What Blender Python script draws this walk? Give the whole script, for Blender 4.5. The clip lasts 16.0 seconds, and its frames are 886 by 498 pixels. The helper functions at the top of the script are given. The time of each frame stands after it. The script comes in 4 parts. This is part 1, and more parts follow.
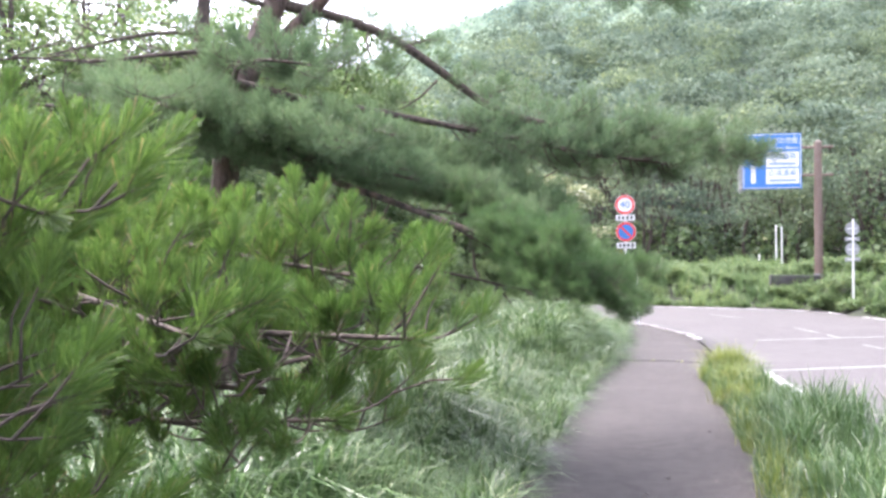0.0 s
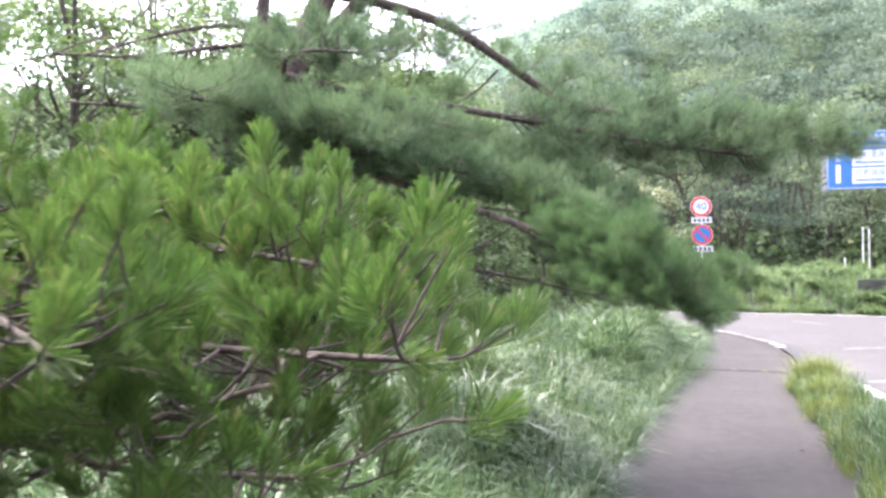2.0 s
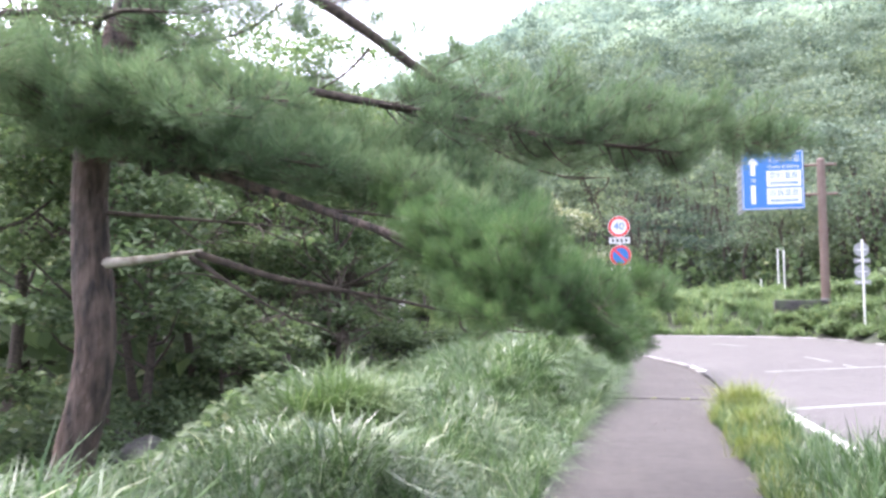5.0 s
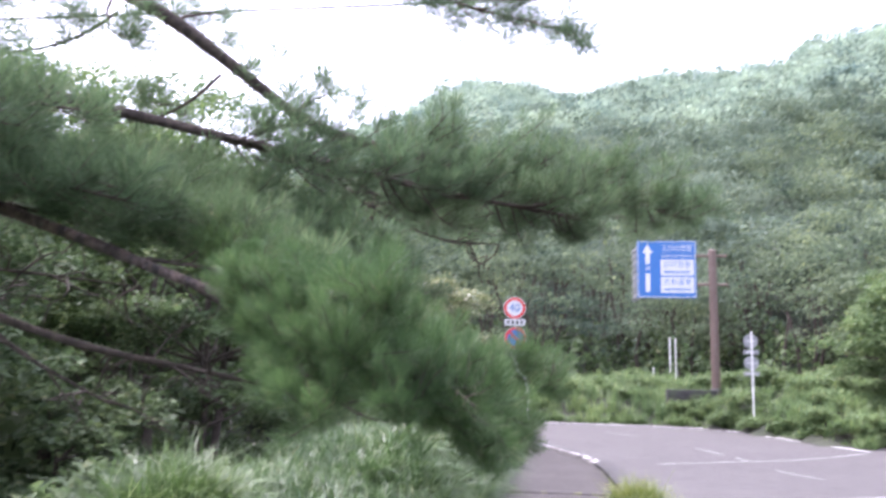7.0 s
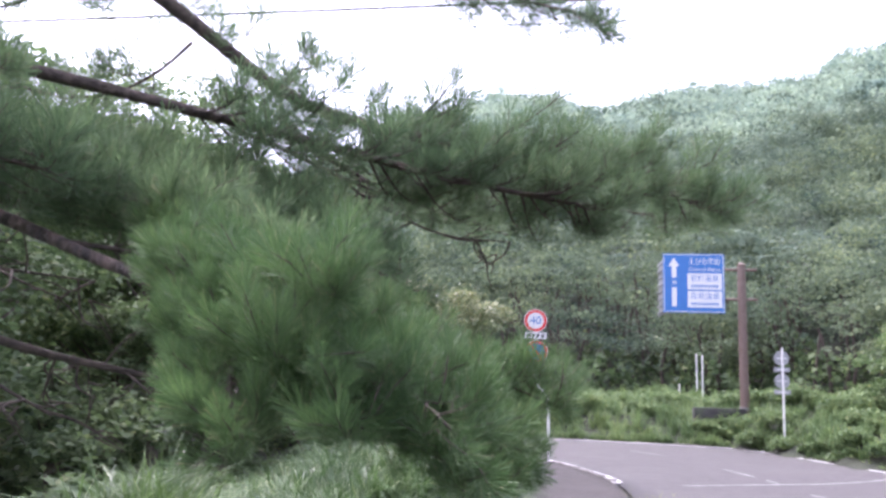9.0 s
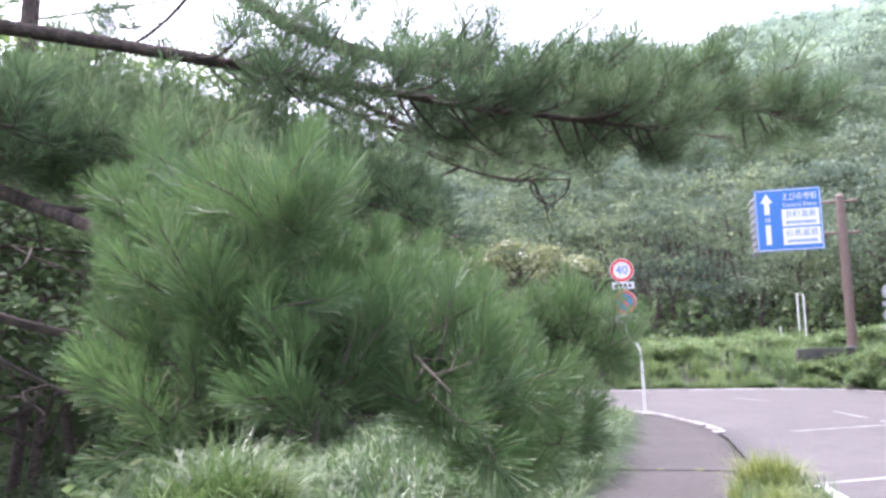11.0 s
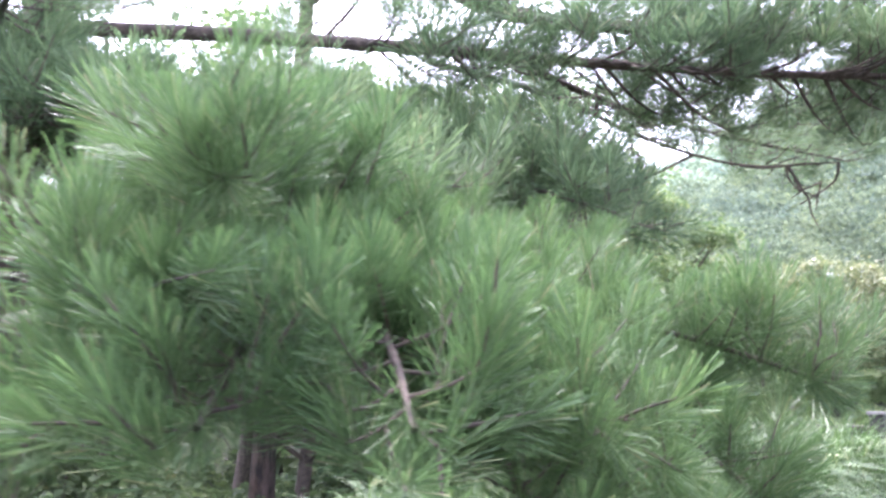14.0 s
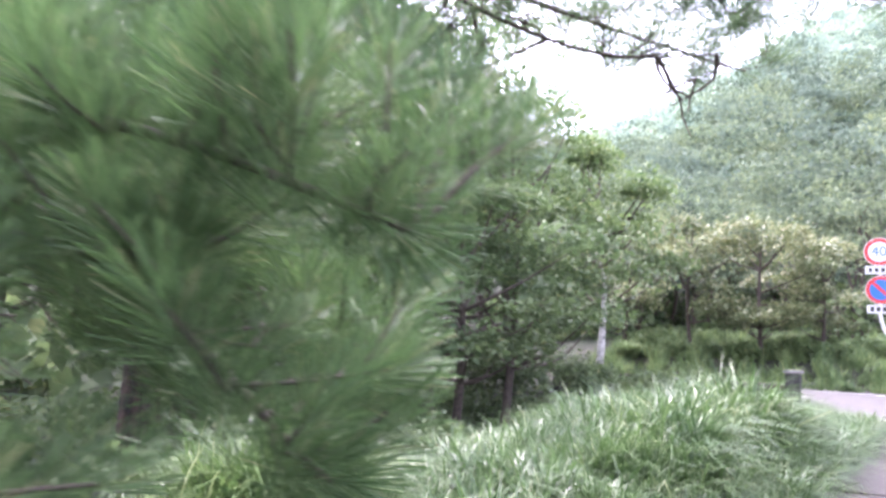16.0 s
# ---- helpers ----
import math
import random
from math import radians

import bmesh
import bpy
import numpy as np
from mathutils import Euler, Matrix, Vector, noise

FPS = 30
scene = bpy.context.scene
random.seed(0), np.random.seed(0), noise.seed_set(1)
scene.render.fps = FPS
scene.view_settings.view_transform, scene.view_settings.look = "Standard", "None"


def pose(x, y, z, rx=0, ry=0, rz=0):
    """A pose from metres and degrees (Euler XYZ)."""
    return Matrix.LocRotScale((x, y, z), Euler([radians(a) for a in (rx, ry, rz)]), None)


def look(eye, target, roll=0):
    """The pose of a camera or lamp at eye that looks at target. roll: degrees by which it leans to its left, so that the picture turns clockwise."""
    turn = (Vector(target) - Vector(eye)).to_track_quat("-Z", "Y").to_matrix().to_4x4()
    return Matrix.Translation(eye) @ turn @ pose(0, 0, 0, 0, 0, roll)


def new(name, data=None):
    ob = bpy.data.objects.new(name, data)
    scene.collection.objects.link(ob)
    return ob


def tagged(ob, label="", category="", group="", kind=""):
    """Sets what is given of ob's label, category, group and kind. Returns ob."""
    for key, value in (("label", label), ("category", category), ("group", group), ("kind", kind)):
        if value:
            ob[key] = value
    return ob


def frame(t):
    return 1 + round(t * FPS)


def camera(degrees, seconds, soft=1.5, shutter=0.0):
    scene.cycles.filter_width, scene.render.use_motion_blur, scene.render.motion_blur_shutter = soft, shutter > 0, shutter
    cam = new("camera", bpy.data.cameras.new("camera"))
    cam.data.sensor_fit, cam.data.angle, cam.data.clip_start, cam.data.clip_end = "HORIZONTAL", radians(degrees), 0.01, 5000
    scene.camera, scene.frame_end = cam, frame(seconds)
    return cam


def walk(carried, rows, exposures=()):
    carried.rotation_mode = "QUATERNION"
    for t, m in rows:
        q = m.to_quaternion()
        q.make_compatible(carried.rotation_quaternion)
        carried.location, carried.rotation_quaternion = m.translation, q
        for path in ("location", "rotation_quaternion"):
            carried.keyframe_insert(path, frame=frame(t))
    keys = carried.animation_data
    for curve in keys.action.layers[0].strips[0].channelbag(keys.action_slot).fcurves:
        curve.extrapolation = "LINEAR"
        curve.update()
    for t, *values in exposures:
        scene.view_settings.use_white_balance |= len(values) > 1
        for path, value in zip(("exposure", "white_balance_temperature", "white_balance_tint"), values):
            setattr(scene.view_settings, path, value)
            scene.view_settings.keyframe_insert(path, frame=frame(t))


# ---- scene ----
# ---- camera ----
cam = camera(55, 16.0, soft=2.8, shutter=0.5)
ROWS = [
    (0.0, look((-0.081, -1.939, 1.519), (-2.552, 7.745, 1.871), 0.36)),
    (0.5, look((-0.099, -1.829, 1.514), (-2.587, 7.855, 1.675), -0.41)),
    (1.0, look((-0.116, -1.718, 1.509), (-3.437, 7.712, 1.704), 0.30)),
    (1.5, look((-0.134, -1.608, 1.505), (-3.478, 7.811, 1.819), -0.15)),
    (2.0, look((-0.146, -1.389, 1.502), (-3.406, 8.055, 1.923), 0.21)),
    (2.5, look((-0.159, -1.170, 1.499), (-3.478, 8.246, 2.066), -0.49)),
    (3.0, look((-0.171, -0.951, 1.496), (-3.204, 8.554, 2.170), -0.39)),
    (5.5, look((-0.128, 0.266, 1.486), (-2.336, 9.990, 2.240), -0.35)),
    (6.0, look((-0.122, 0.522, 1.494), (-2.018, 10.305, 2.334), 0.00)),
    (6.5, look((-0.115, 0.779, 1.501), (-1.729, 10.601, 2.462), 0.45)),
    (7.0, look((-0.108, 1.035, 1.509), (-1.373, 10.817, 3.159), 1.24)),
    (7.5, look((-0.096, 1.210, 1.511), (-0.936, 10.982, 3.459), 0.60)),
    (8.0, look((-0.084, 1.384, 1.512), (-1.199, 11.074, 3.717), 1.84)),
    (8.5, look((-0.072, 1.559, 1.514), (-1.415, 11.245, 3.605), 0.91)),
    (9.0, look((-0.060, 1.733, 1.516), (-1.607, 11.447, 3.319), 2.07)),
    (11.5, look((0.075, 2.361, 1.507), (-2.593, 11.906, 2.840), -2.24)),
    (12.0, look((0.102, 2.486, 1.505), (-2.772, 11.976, 2.801), -2.00)),
    (12.5, look((0.108, 2.643, 1.518), (-3.837, 11.718, 2.965), -0.65)),
    (13.0, look((0.114, 2.801, 1.530), (-4.316, 11.646, 2.993), -0.98)),
    (13.5, look((0.154, 2.902, 1.514), (-4.840, 11.430, 3.040), 0.92)),
    (14.0, look((0.194, 3.002, 1.497), (-5.429, 11.099, 3.177), 0.43)),
    (14.5, look((0.201, 3.216, 1.466), (-5.255, 11.333, 3.553), 0.45)),
    (15.0, look((0.207, 3.429, 1.434), (-5.401, 11.412, 3.631), 0.24)),
    (15.5, look((0.247, 3.717, 1.431), (-4.974, 12.072, 3.147), 1.50)),
    (16.0, look((0.287, 4.005, 1.428), (-4.870, 12.502, 2.527), 2.64)),
]
EXPOSURES = ((0.0, 3.05, 6240, 23), (1.5, 3.12, 6290, 22), (3.0, 3.06, 6270, 22), (5.5, 3.05, 6120, 25), (7.0, 2.6, 6000, 30), (9.0, 2.42, 5970, 31),
             (11.5, 2.94, 6060, 28), (12.5, 3.2, 6010, 29), (14.0, 3.55, 5930, 31), (15.0, 3.46, 5940, 33), (16.0, 3.3, 6000, 34))
walk(cam, ROWS, EXPOSURES)

# ---- sky and sun: a bright, thinly overcast day ----
world = bpy.data.worlds.new("overcast_sky")
scene.world = world
world.use_nodes = True
wn = world.node_tree
sky = wn.nodes.new("ShaderNodeTexSky")
sky.sky_type = "NISHITA"
sky.sun_disc = False
sky.sun_elevation, sky.sun_rotation = radians(65), radians(-60)
sky.dust_density, sky.air_density, sky.ozone_density = 4.0, 1.0, 1.0
grey = wn.nodes.new("ShaderNodeHueSaturation")
grey.inputs["Saturation"].default_value = 0.45
back = wn.nodes["Background"]
back.inputs["Strength"].default_value = 0.15
wn.links.new(sky.outputs[0], grey.inputs["Color"])
wn.links.new(grey.outputs[0], back.inputs["Color"])
sun = new("sun", bpy.data.lights.new("sun", "SUN"))
sun.data.energy, sun.data.angle, sun.data.color = 0.9, radians(40), (1.0, 0.97, 0.92)
sun.matrix_world = look((-16, 9, 40), (0, 0, 0))


# ---- materials ----
def nodes_of(name):
    m = bpy.data.materials.new(name)
    m.use_nodes = True
    t = m.node_tree
    return m, t, t.nodes["Principled BSDF"]


def noise_ramp(t, scale, lo, hi, a=0.35, b=0.65, detail=5, coord="Object", stretch=None):
    """A two-colour mottling by noise at a real-world scale."""
    tc = t.nodes.new("ShaderNodeTexCoord")
    n = t.nodes.new("ShaderNodeTexNoise")
    n.inputs["Scale"].default_value, n.inputs["Detail"].default_value = scale, detail
    src = tc.outputs[coord]
    if stretch:
        mp = t.nodes.new("ShaderNodeMapping")
        mp.inputs["Scale"].default_value = stretch
        t.links.new(src, mp.inputs[0])
        src = mp.outputs[0]
    t.links.new(src, n.inputs["Vector"])
    r = t.nodes.new("ShaderNodeValToRGB")
    r.color_ramp.elements[0].position, r.color_ramp.elements[1].position = a, b
    r.color_ramp.elements[0].color, r.color_ramp.elements[1].color = (*lo, 1), (*hi, 1)
    t.links.new(n.outputs[0], r.inputs[0])
    return n, r


def mix(t, a, b, fac, mode="MIX"):
    m = t.nodes.new("ShaderNodeMix")
    m.data_type, m.blend_type = "RGBA", mode
    if isinstance(fac, float):
        m.inputs[0].default_value = fac
    else:
        t.links.new(fac, m.inputs[0])
    for sock, v in ((m.inputs[6], a), (m.inputs[7], b)):
        if isinstance(v, tuple):
            sock.default_value = (*v, 1)
        else:
            t.links.new(v, sock)
    return m.outputs[2]


def bump(t, b, height, strength, distance=0.02):
    n = t.nodes.new("ShaderNodeBump")
    n.inputs["Strength"].default_value, n.inputs["Distance"].default_value = strength, distance
    t.links.new(height, n.inputs["Height"])
    t.links.new(n.outputs[0], b.inputs["Normal"])


def surface(name, lo, hi, scale, rough=0.8, fine=60, strength=0.3, metal=0.0, distance=0.01, patch=None, stretch=None):
    """Mottled opaque surface with grain relief; patch: colour and scale of larger stains."""
    m, t, b = nodes_of(name)
    n, r = noise_ramp(t, scale, lo, hi, stretch=stretch)
    col = r.outputs[0]
    if patch:
        pn, pr = noise_ramp(t, patch[1], (0, 0, 0), (1, 1, 1), 0.5, 0.68)
        fac = t.nodes.new("ShaderNodeMath")
        fac.operation = "MULTIPLY"
        fac.inputs[1].default_value = patch[2]
        t.links.new(pr.outputs[0], fac.inputs[0])
        col = mix(t, col, patch[0], fac.outputs[0])
    t.links.new(col, b.inputs["Base Color"])
    b.inputs["Roughness"].default_value, b.inputs["Metallic"].default_value = rough, metal
    fn, fr = noise_ramp(t, fine, (0, 0, 0), (1, 1, 1), 0.2, 0.8, stretch=stretch)
    bump(t, b, fr.outputs[0], strength, distance)
    return m


def leaf(name, dark, light, tip=None, rough=0.5, through_light=0.35, big=0.4, spread=(0.0, 1.0), tones=((0.72, 0.78, 0.75), (1.2, 1.15, 1.05))):
    """Leaves: each island of the mesh has its own tone; light shines through."""
    m, t, b = nodes_of(name)
    geo = t.nodes.new("ShaderNodeNewGeometry")
    r = t.nodes.new("ShaderNodeValToRGB")
    r.color_ramp.elements[0].position, r.color_ramp.elements[1].position = spread
    r.color_ramp.elements[0].color, r.color_ramp.elements[1].color = (*dark, 1), (*light, 1)
    if tip:
        e = r.color_ramp.elements.new(0.93)
        e.color = (*light, 1)
        r.color_ramp.elements[-1].color = (*tip, 1)
    t.links.new(geo.outputs["Random Per Island"], r.inputs[0])
    n, nr = noise_ramp(t, big, *tones, 0.34, 0.66, 3)
    col = mix(t, r.outputs[0], nr.outputs[0], 1.0, "MULTIPLY")
    t.links.new(col, b.inputs["Base Color"])
    b.inputs["Roughness"].default_value = rough
    tr = t.nodes.new("ShaderNodeBsdfTranslucent")
    t.links.new(col, tr.inputs["Color"])
    ms = t.nodes.new("ShaderNodeMixShader")
    ms.inputs[0].default_value = through_light
    t.links.new(b.outputs[0], ms.inputs[1])
    t.links.new(tr.outputs[0], ms.inputs[2])
    t.links.new(ms.outputs[0], t.nodes["Material Output"].inputs["Surface"])
    return m


M_PATH = surface("worn_asphalt_path", (0.02, 0.0165, 0.0145), (0.033, 0.0285, 0.025), 7, 0.92, 140, 0.35, patch=((0.043, 0.038, 0.033), 0.9, 0.5))
M_ROAD = surface("road_asphalt", (0.042, 0.038, 0.036), (0.055, 0.0505, 0.048), 3, 0.87, 160, 0.3, patch=((0.07, 0.065, 0.062), 0.35, 0.4))
M_LINE = surface("road_paint", (0.34, 0.34, 0.33), (0.5, 0.5, 0.48), 9, 0.7, 90, 0.2, patch=((0.11, 0.107, 0.105), 3.5, 0.6))
M_LINE_WORN = surface("worn_road_paint", (0.11, 0.108, 0.108), (0.27, 0.265, 0.26), 5, 0.75, 90, 0.2, patch=((0.06, 0.058, 0.06), 2.5, 0.8))
M_SOIL = surface("leafy_soil", (0.016, 0.018, 0.011), (0.036, 0.038, 0.022), 2.5, 0.95, 25, 0.8, distance=0.04, patch=((0.025, 0.04, 0.016), 0.3, 0.7))
def wooded_ground(name):
    """Dark leafy soil near the path that gives way to green undergrowth on the hill."""
    m = surface(name, (0.016, 0.018, 0.011), (0.036, 0.038, 0.022), 2.5, 0.95, 25, 0.8, distance=0.04, patch=((0.025, 0.04, 0.016), 0.3, 0.7))
    t = m.node_tree
    b = t.nodes["Principled BSDF"]
    soil = b.inputs["Base Color"].links[0].from_socket
    n, green = noise_ramp(t, 0.12, (0.06, 0.085, 0.06), (0.14, 0.185, 0.125))
    geo = t.nodes.new("ShaderNodeNewGeometry")
    far = t.nodes.new("ShaderNodeVectorMath")
    far.operation = "LENGTH"
    t.links.new(geo.outputs["Position"], far.inputs[0])
    ease = t.nodes.new("ShaderNodeMapRange")
    ease.inputs["From Min"].default_value, ease.inputs["From Max"].default_value = 50, 75
    t.links.new(far.outputs["Value"], ease.inputs["Value"])
    t.links.new(mix(t, soil, green.outputs[0], ease.outputs[0]), b.inputs["Base Color"])
    return m


M_GROUND = wooded_ground("wooded_ground")
M_CONC = surface("weathered_concrete", (0.16, 0.155, 0.14), (0.26, 0.25, 0.23), 5, 0.85, 70, 0.3, patch=((0.16, 0.16, 0.13), 1.5, 0.6))
M_KERB = surface("kerb_concrete", (0.13, 0.125, 0.115), (0.22, 0.21, 0.195), 6, 0.85, 70, 0.3, patch=((0.08, 0.076, 0.068), 2.0, 0.6))
M_BARK = surface("pine_bark", (0.035, 0.029, 0.026), (0.135, 0.098, 0.08), 14, 0.95, 30, 1.0, distance=0.05, stretch=(1, 1, 0.35), patch=((0.13, 0.07, 0.045), 1.6, 0.5))
M_TWIG = surface("grey_brown_twig", (0.035, 0.028, 0.022), (0.085, 0.066, 0.052), 20, 0.95, 60, 0.6)
M_DEAD = surface("bleached_dead_wood", (0.2, 0.17, 0.13), (0.42, 0.38, 0.32), 12, 0.9, 50, 0.5)
M_BIRCH = surface("pale_birch_bark", (0.4, 0.38, 0.34), (0.66, 0.64, 0.6), 4, 0.85, 30, 0.3, patch=((0.09, 0.08, 0.07), 6, 0.8), stretch=(1, 1, 3))
M_ROCK = surface("mossy_grey_rock", (0.03, 0.029, 0.028), (0.062, 0.058, 0.055), 5, 0.9, 30, 0.7, distance=0.03, patch=((0.07, 0.09, 0.05), 2.0, 0.6))
M_NEEDLE = leaf("pine_needles", (0.045, 0.096, 0.034), (0.112, 0.194, 0.07), (0.22, 0.22, 0.12), 0.5, 0.42, 1.2)
M_NEEDLE_YOUNG = leaf("young_pine_needles", (0.04, 0.09, 0.017), (0.094, 0.165, 0.036), (0.2, 0.16, 0.075), 0.5, 0.48, 1.5)
# Paler needle copy: sky glare on the upper boughs is put into the colour.
M_NEEDLE_FAR = leaf("glare_paled_pine_needles", (0.06, 0.108, 0.054), (0.128, 0.196, 0.095), (0.18, 0.19, 0.11), 0.6, 0.5, 0.8)
# The whitish last tone paints the sheen of glinting blades.
M_GRASS = leaf("tall_bank_grass", (0.032, 0.075, 0.022), (0.102, 0.172, 0.06), (0.4, 0.44, 0.29), 0.32, 0.34, 0.9)
M_GRASS_LIME = leaf("lime_bank_grass", (0.046, 0.094, 0.028), (0.125, 0.2, 0.07), (0.36, 0.4, 0.25), 0.36, 0.38, 1.2)
M_GRASS_DRY = leaf("yellow_green_verge_grass", (0.10, 0.14, 0.03), (0.22, 0.265, 0.07), (0.34, 0.29, 0.13), 0.45, 0.4, 1.5)
M_GRASS_FAR = leaf("roadside_weeds", (0.085, 0.145, 0.062), (0.185, 0.26, 0.105), (0.28, 0.31, 0.14), 0.6, 0.45, 0.5)
M_LEAF = leaf("broad_leaves", (0.06, 0.108, 0.045), (0.14, 0.205, 0.078), (0.22, 0.26, 0.1), 0.6, 0.45, 0.5)
M_LEAF_DRY = leaf("pale_flowering_shrub_leaves", (0.09, 0.125, 0.055), (0.21, 0.24, 0.12), (0.36, 0.35, 0.25), 0.5, 0.4, 0.5)
# Darker copy of the broad leaves: canopy shade is put into the colour.
M_LEAF_DIM = leaf("shade_painted_leaves", (0.054, 0.09, 0.042), (0.115, 0.168, 0.072), (0.17, 0.19, 0.09), 0.7, 0.48, 0.5)
# Distance haze over the hill is put into this pale foliage colour.
M_HILL = leaf("haze_paled_hill_foliage", (0.235, 0.31, 0.245), (0.305, 0.385, 0.3), (0.335, 0.41, 0.295), 0.9, 0.45, 0.16, (0.0, 1.0), ((0.6, 0.68, 0.71), (1.2, 1.18, 1.05)))
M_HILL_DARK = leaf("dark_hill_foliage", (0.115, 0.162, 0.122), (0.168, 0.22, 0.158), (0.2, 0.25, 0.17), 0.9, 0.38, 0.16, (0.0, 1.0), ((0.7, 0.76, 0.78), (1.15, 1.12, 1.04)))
# Wide noise tones, here and above, stand in for shading between crowns.
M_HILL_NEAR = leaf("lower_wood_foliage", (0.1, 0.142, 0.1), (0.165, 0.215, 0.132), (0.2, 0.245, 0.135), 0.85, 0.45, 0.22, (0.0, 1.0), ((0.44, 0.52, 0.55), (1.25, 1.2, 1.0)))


def plain(name, col, rough=0.5, metal=0.0, wear=(0.0, 0.0, 0.0), amount=0.25):
    """Painted metal with faint weathering."""
    lo = tuple(c * (1 - amount) + w * amount for c, w in zip(col, wear))
    return surface(name, lo, col, 6, rough, 40, 0.05, metal)


M_BLUE = plain("sign_blue", (0.014, 0.135, 0.40), 0.35, amount=0.1)
M_WHITE = plain("sign_white", (0.62, 0.62, 0.61), 0.4, amount=0.06)
M_RED = plain("sign_red", (0.6, 0.03, 0.03), 0.4, amount=0.1)
M_SIGNBACK = plain("galvanised_back", (0.3, 0.31, 0.31), 0.5, 0.6)
M_POLEW = plain("white_pole_paint", (0.6, 0.6, 0.58), 0.45, wear=(0.3, 0.25, 0.2), amount=0.15)
M_POLEB = plain("brown_pole_paint", (0.12, 0.078, 0.06), 0.6, wear=(0.2, 0.16, 0.14), amount=0.25)
M_CABLE = plain("black_cable", (0.03, 0.03, 0.03), 0.6)
M_ROOF = plain("pale_roof_sheet", (0.62, 0.66, 0.75), 0.5)
M_DARKWOOD = surface("dark_weathered_timber", (0.04, 0.035, 0.03), (0.10, 0.085, 0.07), 5, 0.9, 30, 0.5)


# ---- mesh tools ----
def mesh_from(name, verts, faces, mat, parent=None, label="", smooth=False):
    """One mesh object from arrays of corners and of faces that all have the same number of corners."""
    verts, faces = np.asarray(verts, np.float32), np.asarray(faces, np.int32)
    me = bpy.data.meshes.new(name)
    k = faces.shape[1]
    me.vertices.add(len(verts))
    me.vertices.foreach_set("co", verts.ravel())
    me.loops.add(faces.size)
    me.loops.foreach_set("vertex_index", faces.ravel())
    me.polygons.add(len(faces))
    me.polygons.foreach_set("loop_start", np.arange(0, faces.size, k, dtype=np.int32))
    me.polygons.foreach_set("loop_total", np.full(len(faces), k, np.int32))
    me.update(calc_edges=True)
    if smooth:
        me.polygons.foreach_set("use_smooth", np.ones(len(faces), bool))
    me.materials.append(mat)
    ob = new(name, me)
    if parent:
        ob.parent = parent
    if label:
        tagged(ob, label)
    return ob


def part(name, bm, mat, parent=None, label="", smooth=False):
    me = bpy.data.meshes.new(name)
    bm.to_mesh(me)
    bm.free()
    if smooth:
        for p in me.polygons:
            p.use_smooth = True
    me.materials.append(mat)
    ob = new(name, me)
    if parent:
        ob.parent = parent
    if label:
        tagged(ob, label)
    return ob


def box(cx, cy, cz, sx, sy, sz, bevel=0.0, bm=None):
    bm = bm or bmesh.new()
    got = bmesh.ops.create_cube(bm, size=1, matrix=Matrix.Translation((cx, cy, cz)) @ Matrix.Diagonal((sx, sy, sz, 1)))
    if bevel:
        vs = set(got["verts"])
        es = [e for e in bm.edges if e.verts[0] in vs]
        bmesh.ops.bevel(bm, geom=es, offset=bevel, segments=2, affect="EDGES", profile=0.7)
    return bm


def cyl(p0, p1, r0, r1=None, n=16, bm=None):
    bm = bm or bmesh.new()
    a, b = Vector(p0), Vector(p1)
    d = b - a
    m = Matrix.Translation((a + b) / 2) @ d.to_track_quat("Z", "Y").to_matrix().to_4x4()
    bmesh.ops.create_cone(bm, cap_ends=True, segments=n, radius1=r0, radius2=r0 if r1 is None else r1, depth=d.length, matrix=m)
    return bm


def spline(pts, n):
    """n points along a smooth curve through pts."""
    pts = np.asarray(pts, float)
    d = np.r_[0, np.cumsum(np.linalg.norm(np.diff(pts, axis=0), axis=1))]
    k = len(pts)
    tan = np.gradient(pts, d, axis=0) if k > 2 else np.tile((pts[1] - pts[0]) / d[1], (2, 1))
    out = []
    for s in np.linspace(0, d[-1], n):
        i = min(np.searchsorted(d, s, "right") - 1, k - 2)
        h = d[i + 1] - d[i]
        u = (s - d[i]) / h
        out.append((2*u**3-3*u**2+1)*pts[i] + (u**3-2*u**2+u)*h*tan[i] + (-2*u**3+3*u**2)*pts[i+1] + (u**3-u**2)*h*tan[i+1])
    return np.array(out)


def tube(path, radii, n=8, rough=0.0, rng=None):
    """Corners and quads of a tapered tube along a path."""
    path = np.asarray(path, float)
    radii = np.broadcast_to(np.asarray(radii, float), (len(path),))
    t = np.gradient(path, axis=0)
    t /= np.linalg.norm(t, axis=1)[:, None] + 1e-9
    ref = np.array([0, 0, 1.0]) if abs(t[0][2]) < 0.8 else np.array([1.0, 0, 0])
    a = np.cross(t, ref)
    a /= np.linalg.norm(a, axis=1)[:, None] + 1e-9
    b = np.cross(t, a)
    ang = np.linspace(0, 2 * np.pi, n, endpoint=False)
    r = radii[:, None] * (1 + (rng.uniform(-rough, rough, (len(path), n)) if rough else 0))
    v = path[:, None] + r[..., None] * (a[:, None] * np.cos(ang)[None, :, None] + b[:, None] * np.sin(ang)[None, :, None])
    v = v.reshape(-1, 3)
    i, j = np.meshgrid(np.arange(len(path) - 1), np.arange(n), indexing="ij")
    i, j = i.ravel(), j.ravel()
    jn = (j + 1) % n
    f = np.stack([i * n + j, i * n + jn, (i + 1) * n + jn, (i + 1) * n + j], 1)
    return v, f


def joined(pieces):
    """Several (corners, faces) as one."""
    vs, fs, k = [], [], 0
    for v, f in pieces:
        vs.append(v)
        fs.append(f + k)
        k += len(v)
    return np.concatenate(vs), np.concatenate(fs)


